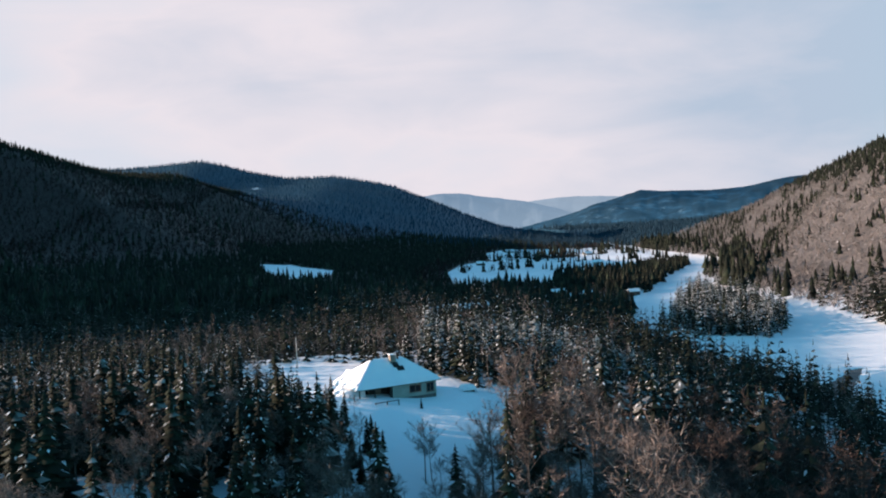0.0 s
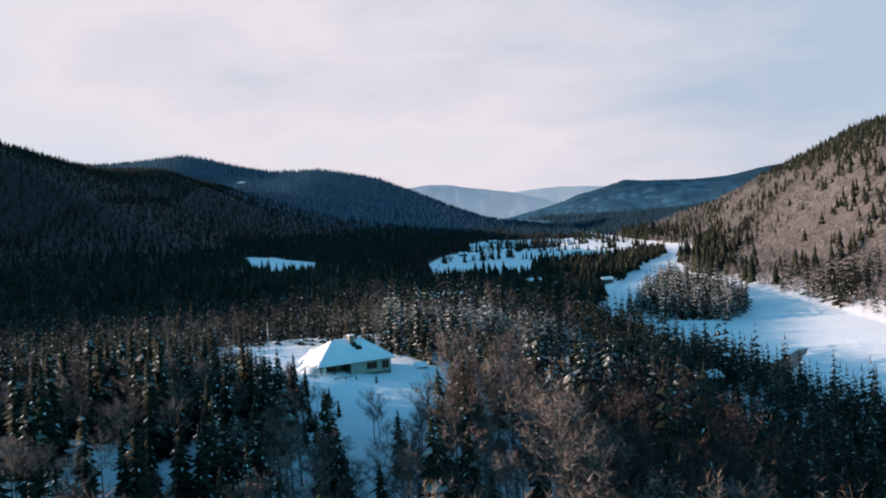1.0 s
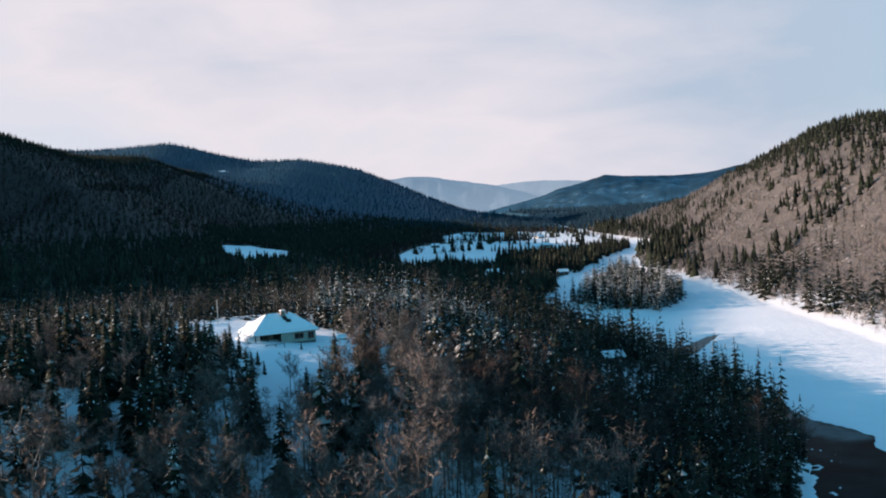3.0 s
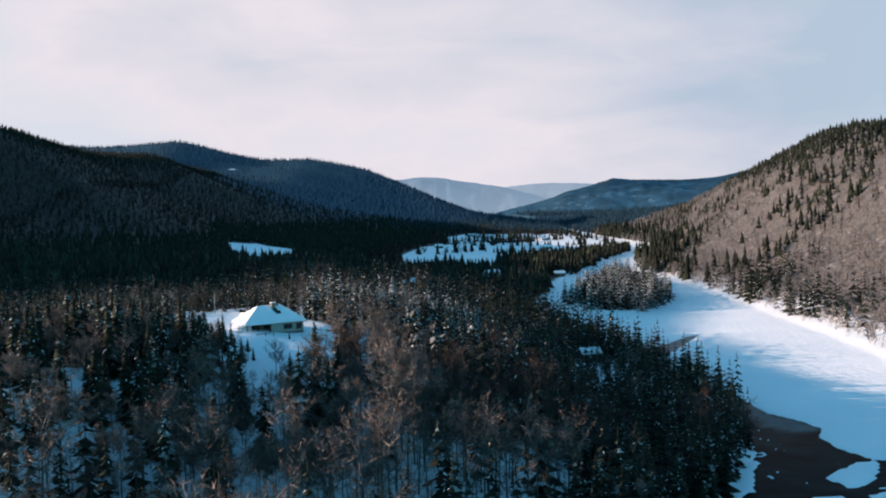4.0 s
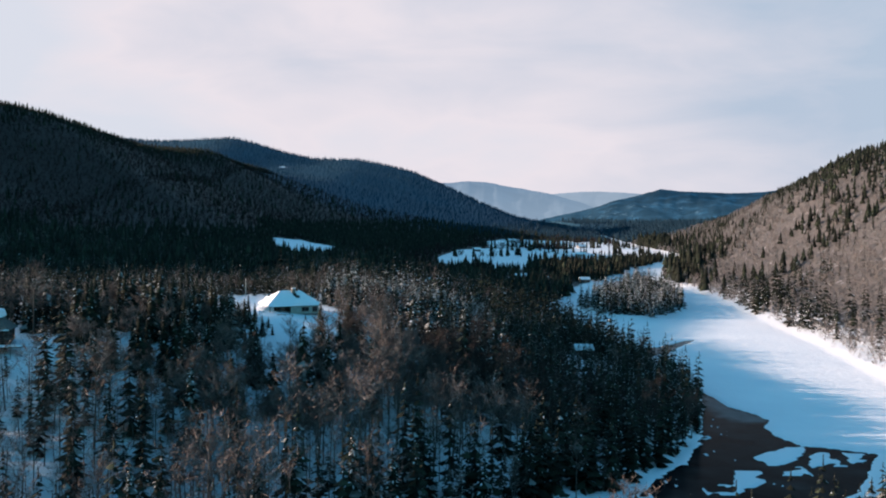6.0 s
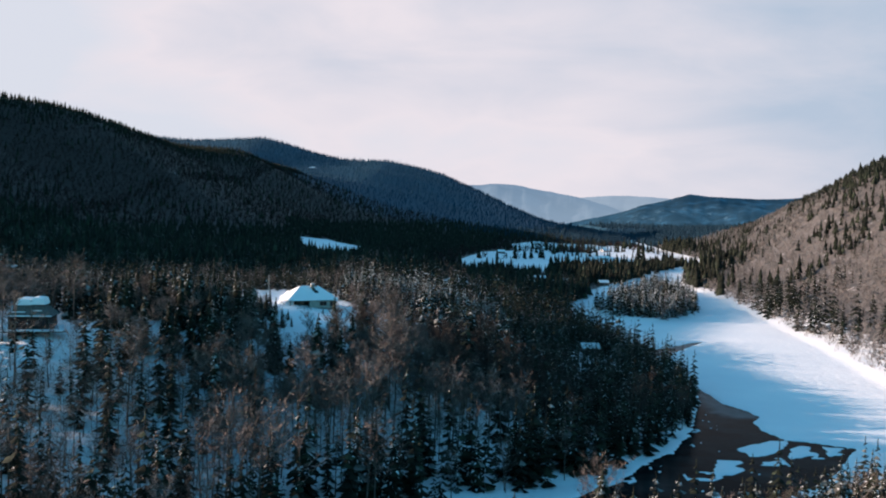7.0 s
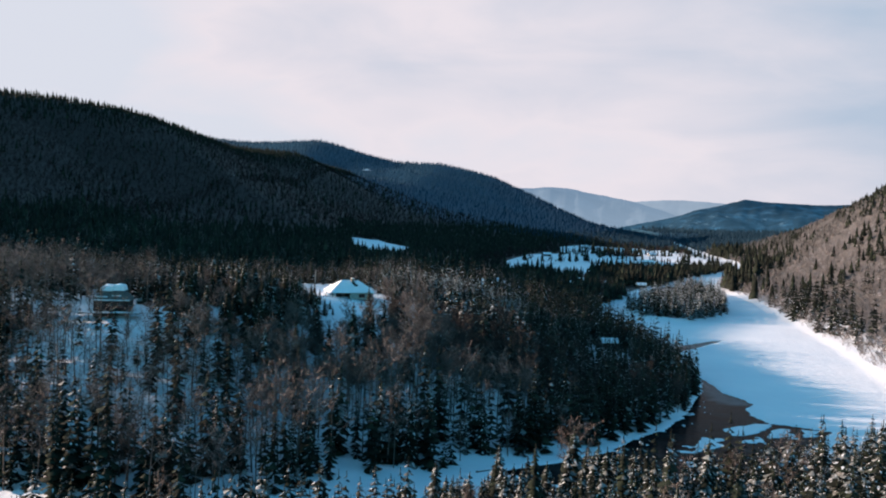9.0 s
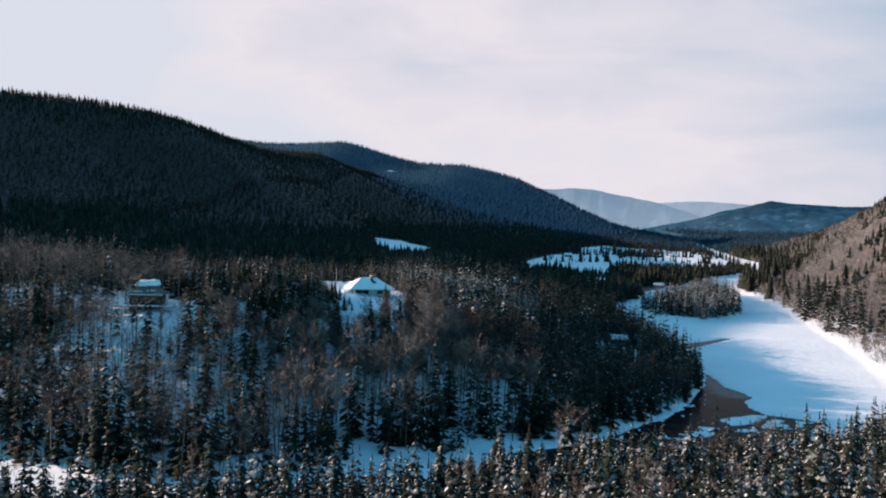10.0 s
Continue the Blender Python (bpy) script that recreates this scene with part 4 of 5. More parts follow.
isl, _ = sow(110, 200, 380, 625, 3.5, keep_isl, 6)
scatter("island_wood", FROSTED + MID_DARK[:3] + FROSTED[:1] + MID_SPRUCE[:2], isl, [NEEDLE, ROUGHSNOW, HOAR], "frosted spruces crowded on a low river island", "forest")
back, rs = sow(-330, 130, 262, 640, 5.0, keep_back, 7)
back[:, 3] *= np.where((back[:, 1] > 540) & (back[:, 0] > -150) & (back[:, 0] < -15), 0.45, 1.0)
back[:, 3] *= np.where((back[:, 1] < 420) & (back[:, 0] < 20), 0.8, 1.0)
back[:, 3] *= np.where((back[:, 0] > -2) & (back[:, 0] < 48) & (back[:, 1] > 370), 0.6, np.where((back[:, 0] > 74) & (back[:, 1] > 500), 0.8, 1.0))
sb = rs.rand(len(back)) < np.where(back[:, 0] < -160, 0.85, 0.92)
deep = back[:, 1] > 400
east = back[:, 0] > 12
scatter("spruce_wood", MID_DARK, back[sb & ~deep & ~east], [NEEDLE, ROUGHSNOW, HOAR], "dense dark spruce wood behind the house", "forest")
scatter("spruce_wood", MID_SPRUCE, back[sb & ~deep & east], [NEEDLE, ROUGHSNOW, HOAR], "frosted spruces along the river above the bend", "forest")
scatter("spruce_wood", FAR_BROAD, back[sb & deep], [NEEDLE, ROUGHSNOW, HOAR], "dark spruce wood down to the valley floor", "forest")
scatter("bare_wood", MID_BARE, back[~sb], [TWIG, BARK], "leafless trees among the spruces behind the house", "forest")
# wood mostly out of view, added to throw shade on the bluff
west, rs = sow(-290, -170, 150, 262, 5.5, keep_back, 15)
west[:, 3] *= 0.7
scatter("bare_wood", FAR_BARE, west, [TWIG], "mostly unseen leafless wood added west along the bluff", "forest")
belt, _ = sow(52, 124, 255, 420, 3.5, lambda x, y, z, wet, left, d: np.where(left & ~wet & (d > 1.5) & (d < 48) & ~open_ground(x, y), 0.96, 0), 31)
belt[:, 3] *= np.where(belt[:, 0] > 84, 1.05, 1.2)
scatter("spruce_wood", MID_DARK, belt, [NEEDLE, ROUGHSNOW, HOAR], "close dark spruces lining the frozen river", "forest")
val, rs = sow(-330, 330, 640, 1700, 6.5, keep_back, 8)
val[:, 3] *= np.where((val[:, 1] < 800) & (val[:, 0] > -150) & (val[:, 0] < -15), 0.45, np.where((val[:, 1] < 800) & (val[:, 0] > -15) & (val[:, 0] < 112), np.where(val[:, 1] > 690, 0.5, 0.72), np.where((val[:, 1] < 800) & (val[:, 0] > 20), 1.0, 0.72)))
val[:, 3] *= np.where((val[:, 0] > 200) & (val[:, 1] > 1000), 0.7, 1.0)
fld, _ = sow(0, 350, 950, 1580, 6.0, keep_field, 9)
margin = (val[:, 1] > 790) & ((val[:, 0] < 70) | (val[:, 1] > 1080)) & (signed(val[:, 0], val[:, 1], CLEARINGS[5]) > -40) & (rs.rand(len(val)) < 0.7)
val, lone = val[~margin], val[margin]
fld[:, 3] *= 1.1
lone[:, 3] *= 1.1
clump = wave(fld[:, 0] + 20, fld[:, 1], 70) > 0.5
scatter("field_spruces", FAR_SPRUCE, fld[clump], [NEEDLE, ROUGHSNOW, HOAR], "dark spruces in clumps across the snowy field", "forest")
scatter("bare_wood", FAR_BARE, np.concatenate([lone, fld[~clump]]), [DARKTWIG], "bare trees in rows across the snowy field", "forest")
slope = (val[:, 0] < 0) & (val[:, 2] > 30 + 14 * wave(val[:, 0], val[:, 1], 120)) & (rs.rand(len(val)) < 0.88)
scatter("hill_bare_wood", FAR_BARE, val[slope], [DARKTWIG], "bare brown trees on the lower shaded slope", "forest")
scatter("valley_wood", FAR_BROAD, val[~slope], [NEEDLE, ROUGHSNOW, HOAR], "dark conifer wood across the valley floor", "forest")
south, _ = sow(-130, 215, -240, 60, 6.2, lambda x, y, z, wet, left, d: np.where(~left & ~wet & (d > np.where(x > 60, 62, 34)) & (y < 20), np.where(wave(x, y, 30) > 0.42, 0.97, 0.6), 0), 19)
scatter("spruce_wood", MID_DARK + MID_SPRUCE, south, [NEEDLE, ROUGHSNOW, HOAR], "spruce wood on the flat behind the near bank", "forest")
lh, rs = sow(-610, -320, 150, 1750, 4.9, keep_left_hill, 10)
# unseen trees on the crest, added to roughen the ridge's shadow edge
crest, _ = sow(-700, -610, 290, 820, 7.0, keep_left_hill, 18)
lh = np.concatenate([lh, crest])
lh[:, 3] *= 0.6
foot = 30 + 14 * wave(lh[:, 0], lh[:, 1], 120)
ridge_x = np.interp(lh[:, 1], [-600, 200, 800, 1000, 1400, 2000], [-760, -680, -560, -480, -430, -330])
crown_line = np.interp(lh[:, 0] - ridge_x, [40, 95], [0.9, 0.0])
share_l = np.where(lh[:, 2] < foot, 0.93, np.maximum(crown_line, 0.06 + 0.16 * (wave(lh[:, 0] + 90, lh[:, 1], 70) > 0.58)))
mixed_l = rs.rand(len(lh)) < share_l - 0.8 * glade(lh[:, 0], lh[:, 1])
scatter("hill_spruces", FAR_SPRUCE, lh[mixed_l], [NEEDLE, ROUGHSNOW, HOAR], "dark spruces on the shaded hillside", "forest")
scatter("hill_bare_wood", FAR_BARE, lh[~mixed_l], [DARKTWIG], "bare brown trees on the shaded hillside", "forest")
rh, rs = sow(192, 560, 160, 1600, 5.0, keep_right_hill, 12)
rh[:, 3] *= 0.72
rd = land(rh[:, 0], rh[:, 1])[3]
rh[:, 3] *= np.where(rd < 34, 1.45, np.where(rh[:, 2] > 80, 0.85, 1.0))
mixed_r = rs.rand(len(rh)) < np.where(rd < 28, 0.14 + 0.76 * (wave(rh[:, 0], rh[:, 1] + 50, 45) > 0.53), np.where(rh[:, 2] > 72 + 14 * wave(rh[:, 0], rh[:, 1], 60), 0.82, 0.03 + 0.42 * (wave(rh[:, 0] + 70, rh[:, 1], 42) > 0.56)))
nearer = rh[:, 1] < 520
rh[:, 3] *= np.where(mixed_r & (rd < 60), 1.30, np.where(~mixed_r & (rd < 34), 0.75, 1.0))
scatter("hill_spruces", MID_DARK + MID_DARK + MID_SPRUCE[:2], rh[mixed_r & nearer], [NEEDLE, ROUGHSNOW, HOAR], "dark spruces, some frosted, at the foot of the sunlit hillside", "forest")
scatter("hill_spruces", FAR_BROAD, rh[mixed_r & ~nearer], [NEEDLE, ROUGHSNOW, HOAR], "scattered spruces on the sunlit hillside", "forest")
close = rh[:, 1] < 640
scatter("hill_bare_wood", FINE_BARE, rh[~mixed_r & close], [LITHILLTWIG], "bare brown trees covering the sunlit hillside", "forest")
scatter("hill_bare_wood", FAR_BARE, rh[~mixed_r & ~close], [LITHILLTWIG], "bare brown trees farther along the sunlit hillside", "forest")
sh, _ = sow(-1000, 340, 1700, 2420, 10.2, keep_left_hill, 13)
sh[:, 3] *= 0.54
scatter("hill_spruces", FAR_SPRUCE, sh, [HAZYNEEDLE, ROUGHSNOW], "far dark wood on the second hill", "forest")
fv, _ = sow(-60, 900, 1580, 2700, 10.5, lambda x, y, z, wet, left, d: np.where(wet | (~left & (d < 200) & (y < 1650)) | (left & (z > 26)), 0, 0.95), 14)
fw, _ = sow(-60, 1000, 2700, 3350, 18.0, lambda x, y, z, wet, left, d: 0.97 + 0 * x, 16)
fw[:, 3] *= 1.2
fv[:, 3] *= 0.9
fv = np.concatenate([fv, fw])
scatter("valley_wood", FAR_SPRUCE, fv, [HAZEBLUENEEDLE, ROUGHSNOW], "far woods on the valley floor below the last hills", "forest")


# ---- the house on the bluff ----
WALL = mat("pale_siding", varied([(0.3, (0.28, 0.30, 0.26)), (0.7, (0.36, 0.38, 0.33))], 0.8, 0.7, 0.2, 0.02))
DARKWOOD = mat("dark_timber", varied([(0.3, (0.035, 0.026, 0.022)), (0.7, (0.08, 0.06, 0.05))], 1.5, 0.75, 0.3, 0.03))
STONE = mat("foundation_stone", varied([(0.3, (0.07, 0.065, 0.06)), (0.7, (0.16, 0.15, 0.14))], 3.0, 0.9, 0.5, 0.05))
FRAME = mat("window_frame_paint", varied([(0.3, (0.20, 0.13, 0.10)), (0.7, (0.27, 0.18, 0.14))], 2.0, 0.5))
METAL = mat("roof_metal", varied([(0.3, (0.10, 0.13, 0.15)), (0.7, (0.18, 0.21, 0.23))], 0.7, 0.45, 0.1, 0.02))


def glass_build(nt, b):
    b.inputs["Base Color"].default_value = (0.02, 0.025, 0.03, 1)
    b.inputs["Roughness"].default_value = 0.05
    b.inputs["Specular IOR Level"].default_value = 0.6


CHARCOAL = mat("sooty_masonry", varied([(0.3, (0.014, 0.013, 0.013)), (0.7, (0.032, 0.030, 0.029))], 3.0, 0.9, 0.4, 0.03))
CHIMNEY = mat("chimney_stone", varied([(0.3, (0.16, 0.13, 0.11)), (0.7, (0.30, 0.25, 0.21))], 2.5, 0.9, 0.4, 0.03))
REDWOOD = mat("dark_stained_boards", varied([(0.3, (0.020, 0.012, 0.010)), (0.7, (0.045, 0.028, 0.023))], 1.4, 0.8, 0.3, 0.03))
GLASS = mat("window_glass", glass_build)


def hip_roof(L, D, rise, over, thick):
    """A hip roof of that length, depth and rise, as a closed slab."""
    bm = bmesh.new()
    h = D / 2 + over
    lo = [(-over, -over, 0), (L + over, -over, 0), (L + over, D + over, 0), (-over, D + over, 0)]
    ri = [(h - over, D / 2, rise), (L + over - h, D / 2, rise)]
    low = [bm.verts.new(v) for v in lo + ri]
    up = [bm.verts.new((v[0], v[1], v[2] + thick)) for v in lo + ri]
    for vs in (low, up):
        for f in ((0, 1, 5, 4), (1, 2, 5), (2, 3, 4, 5), (3, 0, 4)):
            bm.faces.new([vs[i] for i in f])
    for a, b in ((0, 1), (1, 2), (2, 3), (3, 0)):
        bm.faces.new((low[a], low[b], up[b], up[a]))
    bmesh.ops.recalc_face_normals(bm, faces=bm.faces)
    return bm


def snow_roof(L, D, rise, over, thick, seed):
    """Uneven snow lying on a hip roof: a fine sheet with rounded eaves."""
    nu, nv = 64, 40
    u, v = np.meshgrid(np.linspace(-over - 0.05, L + over + 0.05, nu), np.linspace(-over - 0.05, D + over + 0.05, nv))
    edge = np.minimum(np.minimum(u + over, L + over - u), np.minimum(v + over, D + over - v)) + 0.05
    slope = rise / (D / 2 + over)
    z = slope * np.maximum(edge - 0.05, 0) + thick * smooth_step(edge / 0.45) ** 0.5 + 0.22 * (wave(u + seed, v, 2.6) - 0.5) * smooth_step(edge / 0.8)
    top = np.stack([u, v, z], -1).reshape(-1, 3)
    i = np.arange(nu * nv).reshape(nv, nu)
    f = np.stack([i[:-1, :-1], i[:-1, 1:], i[1:, 1:], i[1:, :-1]], -1).reshape(-1, 4)
    return top, f


def window(parent, u0, u1, z0, z1, v, mullions=1, paint=None):
    paint = paint or FRAME
    w = part("window", boxes((u0 - 0.1, v - 0.09, z0 - 0.12, u1 + 0.1, v - 0.02, z0), (u0 - 0.1, v - 0.06, z1, u1 + 0.1, v - 0.02, z1 + 0.1), (u0 - 0.1, v - 0.06, z0, u0, v - 0.02, z1), (u1, v - 0.06, z0, u1 + 0.1, v - 0.02, z1)), paint, parent, "dark window frame" if paint is REDWOOD else "brown painted window frame")
    n = mullions + 1
    for k in range(n):
        a, b = u0 + (u1 - u0) * k / n, u0 + (u1 - u0) * (k + 1) / n
        part("pane", boxes((a + 0.04, v - 0.035, z0 + 0.03, b - 0.04, v + 0.02, z1 - 0.03)), GLASS, w)
    for k in range(1, n):
        c = u0 + (u1 - u0) * k / n
        part("mullion", boxes((c - 0.04, v - 0.055, z0, c + 0.04, v - 0.015, z1)), paint, w)
    return w


def build_house():
    L, D, H, over, rise = 14.0, 8.6, 2.5, 0.6, 3.6
    gz = 27.1
    h = tagged(new("house"), "single-storey house with pale walls under a snow-covered hip roof", "house")
    h.matrix_basis = Matrix.Translation((-3.32, 151.67, gz)) @ Matrix.Rotation(radians(28), 4, "Z")
    part("foundation", boxes((0.05, 0.05, -2.5, L - 0.05, D - 0.05, 0.35)), STONE, h, "dark stone foundation band")
    # walls as a ring round the porch recess
    t = 0.25
    part("wall", boxes((6.0, 0, 0.35, L, t, H)), WALL, h, "pale cream front wall")
    part("wall", boxes((L - t, t, 0.35, L, D, H)), WALL, h)
    part("wall", boxes((0, D - t, 0.35, L - t, D, H)), WALL, h)
    part("wall", boxes((0, 2.2, 0.35, t, D - t, H)), DARKWOOD, h, "dark timber end wall")
    part("wall", boxes((t, 2.2, 0.35, 6.0, 2.2 + t, H)), DARKWOOD, h, "dark timber wall behind the porch")
    part("wall", boxes((6.0, t, 0.35, 6.0 + t, 2.2 + t, H)), DARKWOOD, h)
    part("porch_floor", boxes((0.1, 0.0, 0.36, 5.98, 2.19, 0.48)), DARKWOOD, h)
    for u in (0.25, 2.9, 5.7):
        part("post", boxes((u - 0.09, 0.1, 0.48, u + 0.09, 0.28, H - 0.02)), DARKWOOD, h)
    window(h, 9.1, 11.1, 1.05, 2.15, 0.0, 1)
    window(h, 12.2, 13.5, 0.8, 2.2, 0.0, 1)
    window(h, 1.2, 2.6, 0.9, 2.2, 2.2, 1)
    door = part("door", boxes((3.9, 2.12, 0.48, 4.9, 2.185, 2.45), bevel=0.01), FRAME, h, "brown porch door")
    part("handle", boxes((4.7, 2.06, 1.4, 4.78, 2.12, 1.5)), METAL, door)
    soff = hip_roof(L, D, rise, over, 0.14)
    bmesh.ops.translate(soff, verts=soff.verts, vec=(0, 0, H + 0.01))
    roof = part("roof", soff, DARKWOOD, h, "dark fascia under the roof snow")
    v, f = snow_roof(L, D, rise, over, 0.42, 5)
    v[:, 2] += H + 0.10
    ob = mesh_object("snow_cover", v, f, [CLEAN], None, roof, smooth=True)
    ob["label"] = "thick smooth snow on the roof"
    # chimney, flue pipe, vents and the strip of roof that stays bare below the chimney
    slope = rise / (D / 2 + over)
    chim = part("chimney", boxes((7.3, 3.0, H + 1.8, 8.3, 3.9, H + rise + 0.95), bevel=0.04), CHIMNEY, h, "weathered stone chimney")
    part("cap", boxes((7.22, 2.92, H + rise + 0.95, 8.38, 3.98, H + rise + 1.1), bevel=0.04), CLEAN, chim, "thin snow on the chimney top")
    bm = bmesh.new()
    tube(bm, (9.0, 3.9, H + 2.6), (9.0, 3.9, H + rise + 1.0), 0.2, 0.2)
    tube(bm, (9.0, 3.9, H + rise + 1.0), (9.0, 3.9, H + rise + 1.2), 0.3, 0.14)
    part("flue_pipe", bm, CHARCOAL, h, "dark flue pipe")
    for u0, u1, v0, v1 in ((7.5, 8.5, 2.2, 3.0), (7.9, 9.1, 1.5, 2.25)):
        bm = boxes((u0, v0, 0.0, u1, v1, 0.3), bevel=0.03)
        for q in bm.verts:
            q.co.z += H + 0.42 + slope * (q.co.y + over)
        part("bare_patch", bm, CHARCOAL, h, "dark bare roofing below the chimney")
    part("vent", boxes((4.2, 4.0, H + 2.9, 4.6, 4.5, H + rise + 0.8), bevel=0.03), CHARCOAL, h, "dark roof vent")
    # snow slid off the end of the roof and drifted up to it
    nu, nv = 30, 30
    u, w = np.meshgrid(np.linspace(-7.5, 1.6, nu), np.linspace(-0.4, D + 2.5, nv))
    slide = np.clip((1.6 - u) / 9.1, 0, 1)
    side = smooth_step((w + 0.4) / 3.0) * smooth_step((D + 2.5 - w) / 3.0)
    z = -0.8 + (H + 3.15) * np.exp(-1.9 * slide) * side - 1.3 * slide + 0.25 * (wave(u + 9, w, 3.0) - 0.5)
    i = np.arange(nu * nv).reshape(nv, nu)
    f = np.stack([i[:-1, :-1], i[:-1, 1:], i[1:, 1:], i[1:, :-1]], -1).reshape(-1, 4)
    drift = mesh_object("snow_drift", np.stack([u, w, z], -1).reshape(-1, 3), f, [CLEAN], None, h, smooth=True)
    drift["label"] = "snow drifted up to the end of the roof"
    return h


build_house()


def build_deck():
    d = tagged(new("deck"), "small snow-covered timber deck in front of the house", "deck")
    d.matrix_basis = Matrix.Translation((-0.6, 149.2, 26.2)) @ Matrix.Rotation(radians(28), 4, "Z")
    part("platform", boxes((0, 0, 0.55, 4.2, 2.4, 0.72), bevel=0.02), DARKWOOD, d)
    part("snow_cover", boxes((-0.05, -0.05, 0.72, 4.25, 2.3, 0.98), bevel=0.1), CLEAN, d, "snow lying on the deck")
    for u in (0.1, 2.1, 4.1):
        part("post", boxes((u - 0.07, 0.02, -1.5, u + 0.07, 0.16, 1.65)), DARKWOOD, d)
    part("rail", boxes((0.0, 0.0, 1.65, 4.2, 0.18, 1.75)), DARKWOOD, d)
    return d


build_deck()


def ground_at(x, y):
    return float(land(np.array([x]), np.array([y]))[0][0])


def build_shed():
    z = ground_at(14.4, 164)
    s = tagged(new("shed"), "little garden shed under a thick cap of snow", "shed")
    s.matrix_basis = Matrix.Translation((14.4, 164, z - 0.75)) @ Matrix.Rotation(radians(20), 4, "Z")
    part("body", boxes((-1.0, -0.8, -0.6, 1.0, 0.8, 1.0)), DARKWOOD, s)
    part("door", boxes((-0.35, -0.86, 0.0, 0.35, -0.81, 0.95)), FRAME, s)
    v, f = snow_roof(2.0, 1.6, 0.2, 0.3, 0.75, 2)
    v[:, 0] -= 1.0
    v[:, 1] -= 0.8
    v[:, 2] += 0.9
    mesh_object("snow_cover", v, f, [CLEAN], None, s, smooth=True)
    part("roof", boxes((-1.15, -0.95, 1.0, 1.15, 0.95, 1.08)), DARKWOOD, s)


build_shed()


def build_pole():
    z = ground_at(-18, 188)
    p = tagged(new("utility_pole"), "pale slender pole in the snowy clearing", "pole")
    p.location = (-18, 188, z)
    bm = bmesh.new()
    tube(bm, (0, 0, -0.5), (0, 0, 6.0), 0.12, 0.08)
    part("shaft", bm, mat("weathered_pole", varied([(0.3, (0.35, 0.33, 0.30)), (0.7, (0.5, 0.48, 0.45))], 2, 0.8)), p)
    part("crossarm", boxes((-0.7, -0.06, 5.4, 0.7, 0.06, 5.54)), DARKWOOD, p)


build_pole()


def build_chalet():
    """The dark chalet farther along the bluff: a broad low ground floor and a steep upper roof under a thick cap of snow."""
    c = tagged(new("chalet"), "dark timber chalet with thick snow on its upper roof", "house")
    c.matrix_basis = Matrix.Translation((-52.2, 86.5, ground_at(-50, 90) + 0.6)) @ Matrix.Rotation(radians(12), 4, "Z")
    W, D, H = 8.8, 6.6, 2.8
    part("wall", boxes((0, 0, -2.0, W, 0.25, H)), REDWOOD, c, "dark brown timber front wall")
    part("wall", boxes((0, 0.25, -2.0, 0.25, D, H)), REDWOOD, c)
    part("wall", boxes((W - 0.25, 0.25, -2.0, W, D, H)), REDWOOD, c)
    part("wall", boxes((0.25, D - 0.25, -2.0, W - 0.25, D, H)), REDWOOD, c)
    for u in (0.8, 3.5, 6.2):
        window(c, u, u + 1.7, 0.9, 2.1, 0.0, 1, REDWOOD)
    # steep lower slopes, bare and dark, drawn in to the upper roof
    bm = bmesh.new()
    o, top = 0.5, H + 2.4
    lo = [(-o, -o), (W + o, -o), (W + o, D + o), (-o, D + o)]
    hi = [(1.7, 1.5), (W - 1.7, 1.5), (W - 1.7, D - 1.5), (1.7, D - 1.5)]
    a = [bm.verts.new((x, y, H)) for x, y in lo]
    e = [bm.verts.new((x, y, H + 0.18)) for x, y in lo]
    b = [bm.verts.new((x, y, top)) for x, y in hi]
    for i in range(4):
        j = (i + 1) % 4
        bm.faces.new((a[i], a[j], e[j], e[i]))
        bm.faces.new((e[i], e[j], b[j], b[i]))
    bm.faces.new(a[::-1])
    bm.faces.new(b)
    skirt = part("lower_roof", bm, STONE, c, "bare dark lower roof slopes")
    part("eave_snow", boxes((-o - 0.05, -o - 0.1, H + 0.1, W + o + 0.05, -o + 0.3, H + 0.34), bevel=0.08), CLEAN, skirt, "snow left along the eave")
    for x0, x1, y0, y1, z0, z1 in ((0.6, 3.6, 0.1, 0.75, H + 0.9, H + 1.15), (4.6, 7.0, 0.35, 0.9, H + 1.2, H + 1.42)):
        part("snow_patch", boxes((x0, y0, z0, x1, y1, z1), bevel=0.08), CLEAN, skirt, "thin streak of snow on the slope")
    up = part("upper_roof", boxes((1.4, 1.2, top - 0.02, W - 1.4, D - 1.2, top + 0.12)), REDWOOD, c)
    half = (W - 3.0) / 2
    for k, (u0, lift) in enumerate(((1.5, 0.0), (1.5 + half, 0.14))):
        v, f = snow_roof(half, D - 2.6, 0.5, 0.2, 1.35, 9 + 4 * k)
        v[:, 0] += u0
        v[:, 1] += 1.3
        v[:, 2] += top + 0.05 + lift
        ob = mesh_object("snow_cover", v, f, [CLEAN], None, up, smooth=True)
        ob["label"] = "rounded white snow on the upper roof"
    part("deck", boxes((-3.2, -3.2, -0.3, W + 3.5, -0.02, -0.1)), REDWOOD, c)
    part("deck_snow", boxes((-3.2, -3.2, -0.1, W + 3.5, -1.0, 0.15), bevel=0.08), CLEAN, c, "snow along the deck")


build_chalet()


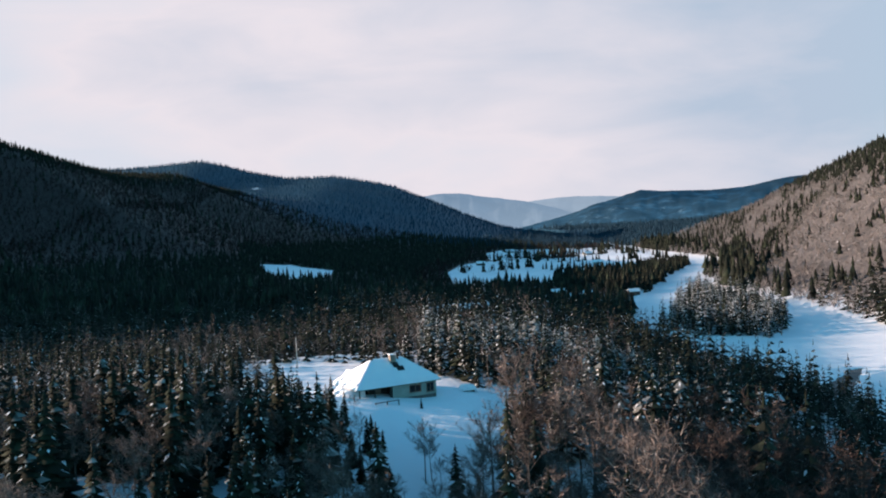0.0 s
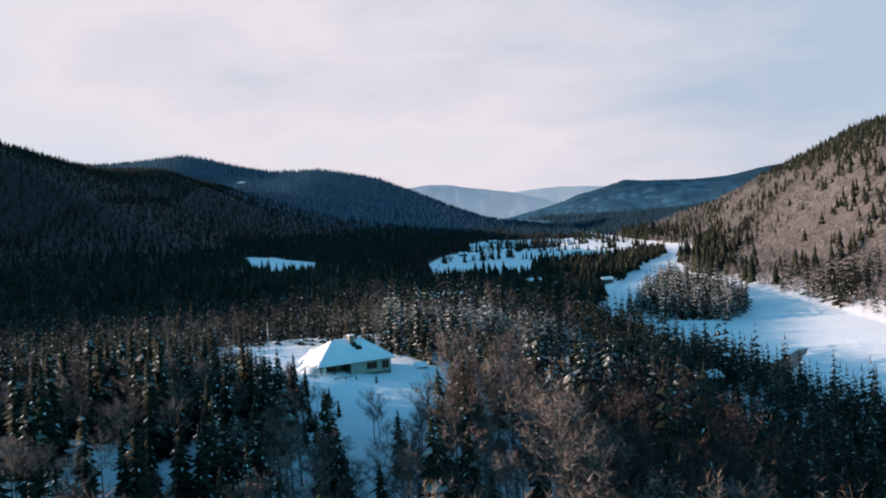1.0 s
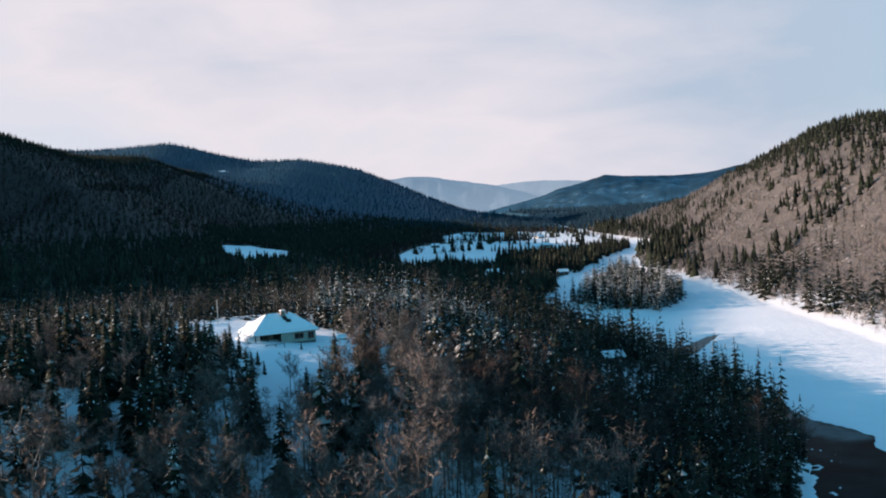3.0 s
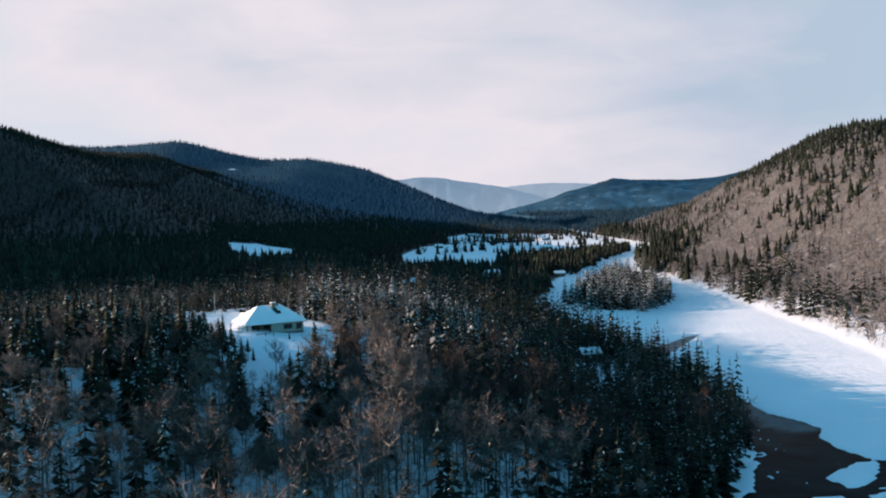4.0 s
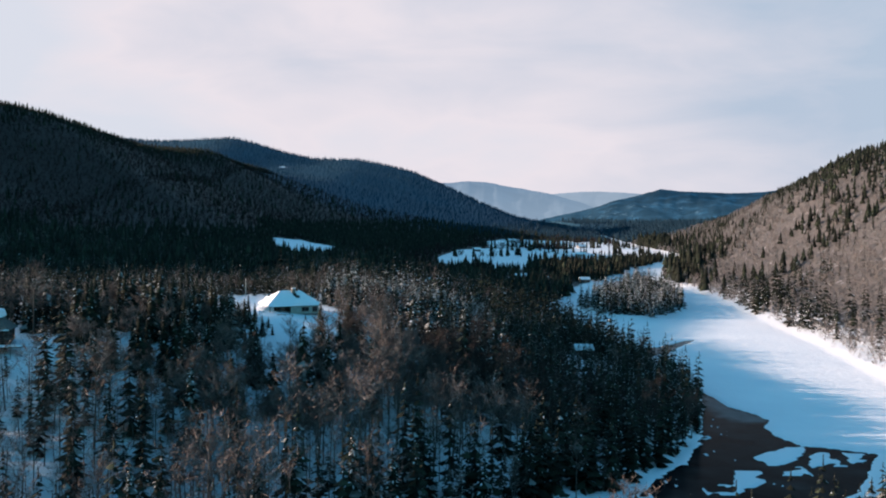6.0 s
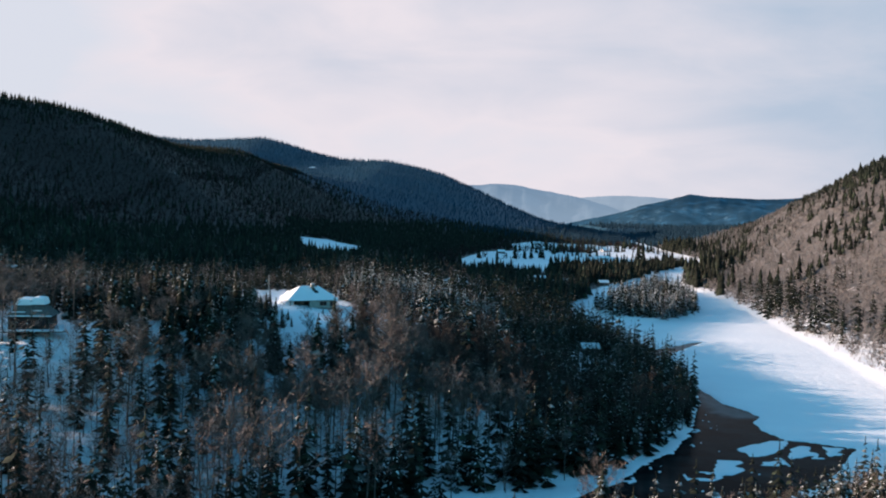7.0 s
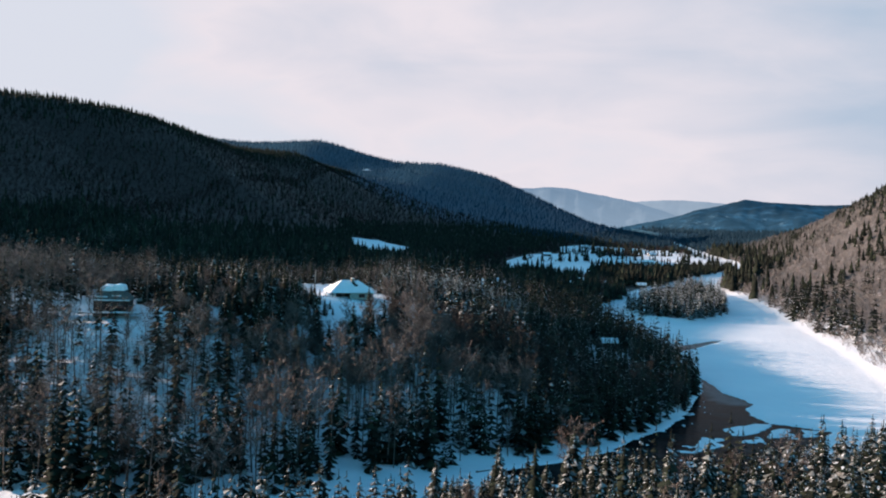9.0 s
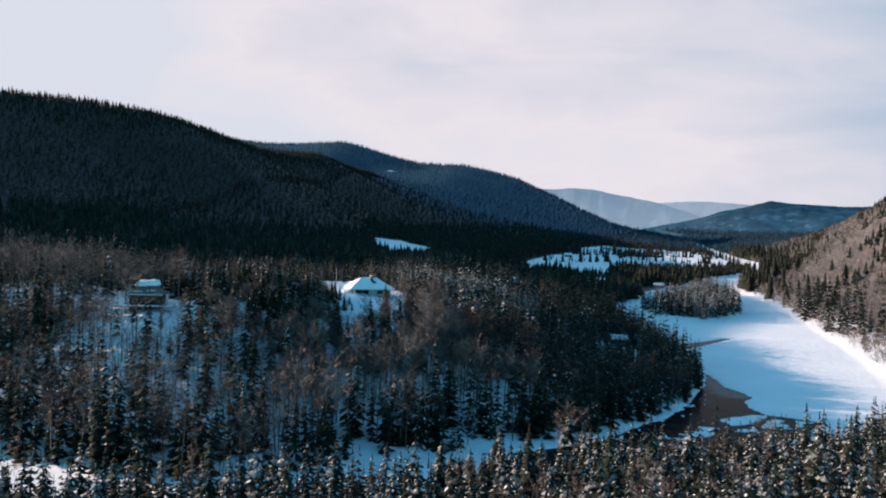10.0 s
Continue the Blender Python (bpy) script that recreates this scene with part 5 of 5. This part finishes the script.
# ---- cabins in the valley ----
def small_house(x, y, turn, L, D, H, wall, label):
    """A small far house: walls, gable roof under snow, door, windows, chimney."""
    h = tagged(new("cabin"), label, "cabin", "houses in the valley")
    h.matrix_basis = Matrix.Translation((x, y, ground_at(x, y) - 0.1)) @ Matrix.Rotation(radians(turn), 4, "Z")
    part("body", boxes((-L / 2, -D / 2, -0.8, L / 2, D / 2, H)), wall, h)
    bm = bmesh.new()
    o, r = 0.5, D * 0.32
    ends = []
    for u in (-L / 2 - o, L / 2 + o):
        ends.append([bm.verts.new(v) for v in ((u, -D / 2 - o, H), (u, D / 2 + o, H), (u, 0, H + r))])
    a, b = ends
    bm.faces.new(a[::-1])
    bm.faces.new(b)
    for i in range(3):
        j = (i + 1) % 3
        bm.faces.new((a[i], a[j], b[j], b[i]))
    bmesh.ops.recalc_face_normals(bm, faces=bm.faces)
    roof = part("roof", bm, DARKWOOD, h)
    bm = bmesh.new()
    for sgn in (-1, 1):
        lo = [(-L / 2 - o, sgn * (D / 2 + o), H + 0.02), (L / 2 + o, sgn * (D / 2 + o), H + 0.02), (L / 2 + o, 0, H + r + 0.02), (-L / 2 - o, 0, H + r + 0.02)]
        vs = [bm.verts.new(v) for v in lo] + [bm.verts.new((v[0], v[1], v[2] + 0.4)) for v in lo]
        for f in ((0, 1, 2, 3), (4, 5, 6, 7), (0, 1, 5, 4), (1, 2, 6, 5), (2, 3, 7, 6), (3, 0, 4, 7)):
            bm.faces.new([vs[i] for i in f])
    bmesh.ops.recalc_face_normals(bm, faces=bm.faces)
    part("snow_cover", bm, CLEAN, roof, "snow on the roof")
    part("chimney", boxes((L * 0.2, 0.2, H + r * 0.5, L * 0.2 + 0.6, 0.8, H + r + 0.9)), STONE, h)
    part("door", boxes((-0.5, -D / 2 - 0.06, 0.0, 0.5, -D / 2 - 0.01, 2.0)), FRAME, h)
    for u in (-L * 0.32, L * 0.32):
        window(h, u - 0.6, u + 0.6, 0.9, 2.0, -D / 2, 0)
    return h


PAINT = mat("weathered_paint", varied([(0.3, (0.24, 0.25, 0.25)), (0.7, (0.36, 0.36, 0.34))], 0.7, 0.7))
for hx, hy, ht, hl_, hd, wall_m, text in (
        (147, 628, 12, 7, 5, DARKWOOD, "small dark cabin with a snowy roof by the frozen channel"),
        (98, 646, 20, 10, 5, DARKWOOD, "long dark building with a snowy roof among spruces"),
        (116, 626, -15, 6, 5, PAINT, "small pale cabin in a snowy clearing"),
        (34, 470, 25, 8, 6, DARKWOOD, "dark house with a snowy roof among spruces"),
        (73, 1118, 5, 10, 7, DARKWOOD, "dark farmhouse at the edge of a snowy field"),
        (199, 1037, -10, 11, 7, PAINT, "pale house with a snowy roof in a snowy field"),
        (137, 1440, 15, 12, 8, PAINT, "pale farmhouse far across the snowy field"),
        (165, 1330, -20, 10, 7, DARKWOOD, "dark barn far across the snowy field"),
        (232, 1290, 30, 11, 7, PAINT, "pale house far across the snowy field"),
        (93, 239, 8, 6, 5, DARKWOOD, "small dark cabin with a snowy roof among riverside spruces"),
        (-178, 331, 10, 7, 5, PAINT, "small pale cabin at the foot of the hill")):
    small_house(hx, hy, ht, hl_, hd, 2.6, wall_m, text)


def build_log():
    """Driftwood stranded on the ice of the stream."""
    g = tagged(new("driftwood_log"), "dark stranded log half buried in river snow", "log")
    g.matrix_basis = Matrix.Translation((54, 58.5, 0.3)) @ Matrix.Rotation(radians(38), 4, "Z")
    bm = bmesh.new()
    tube(bm, (-3.2, 0, 0), (3.0, 0.3, 0.15), 0.28, 0.18, 9)
    part("trunk", bm, BARK, g)
    bm = bmesh.new()
    tube(bm, (1.2, 0.1, 0.1), (2.0, 1.1, 0.7), 0.09, 0.03, 6)
    part("branch", bm, BARK, g)
    part("snow_cover", boxes((-2.8, -0.2, 0.2, 2.4, 0.25, 0.36), bevel=0.06), CLEAN, g)


build_log()
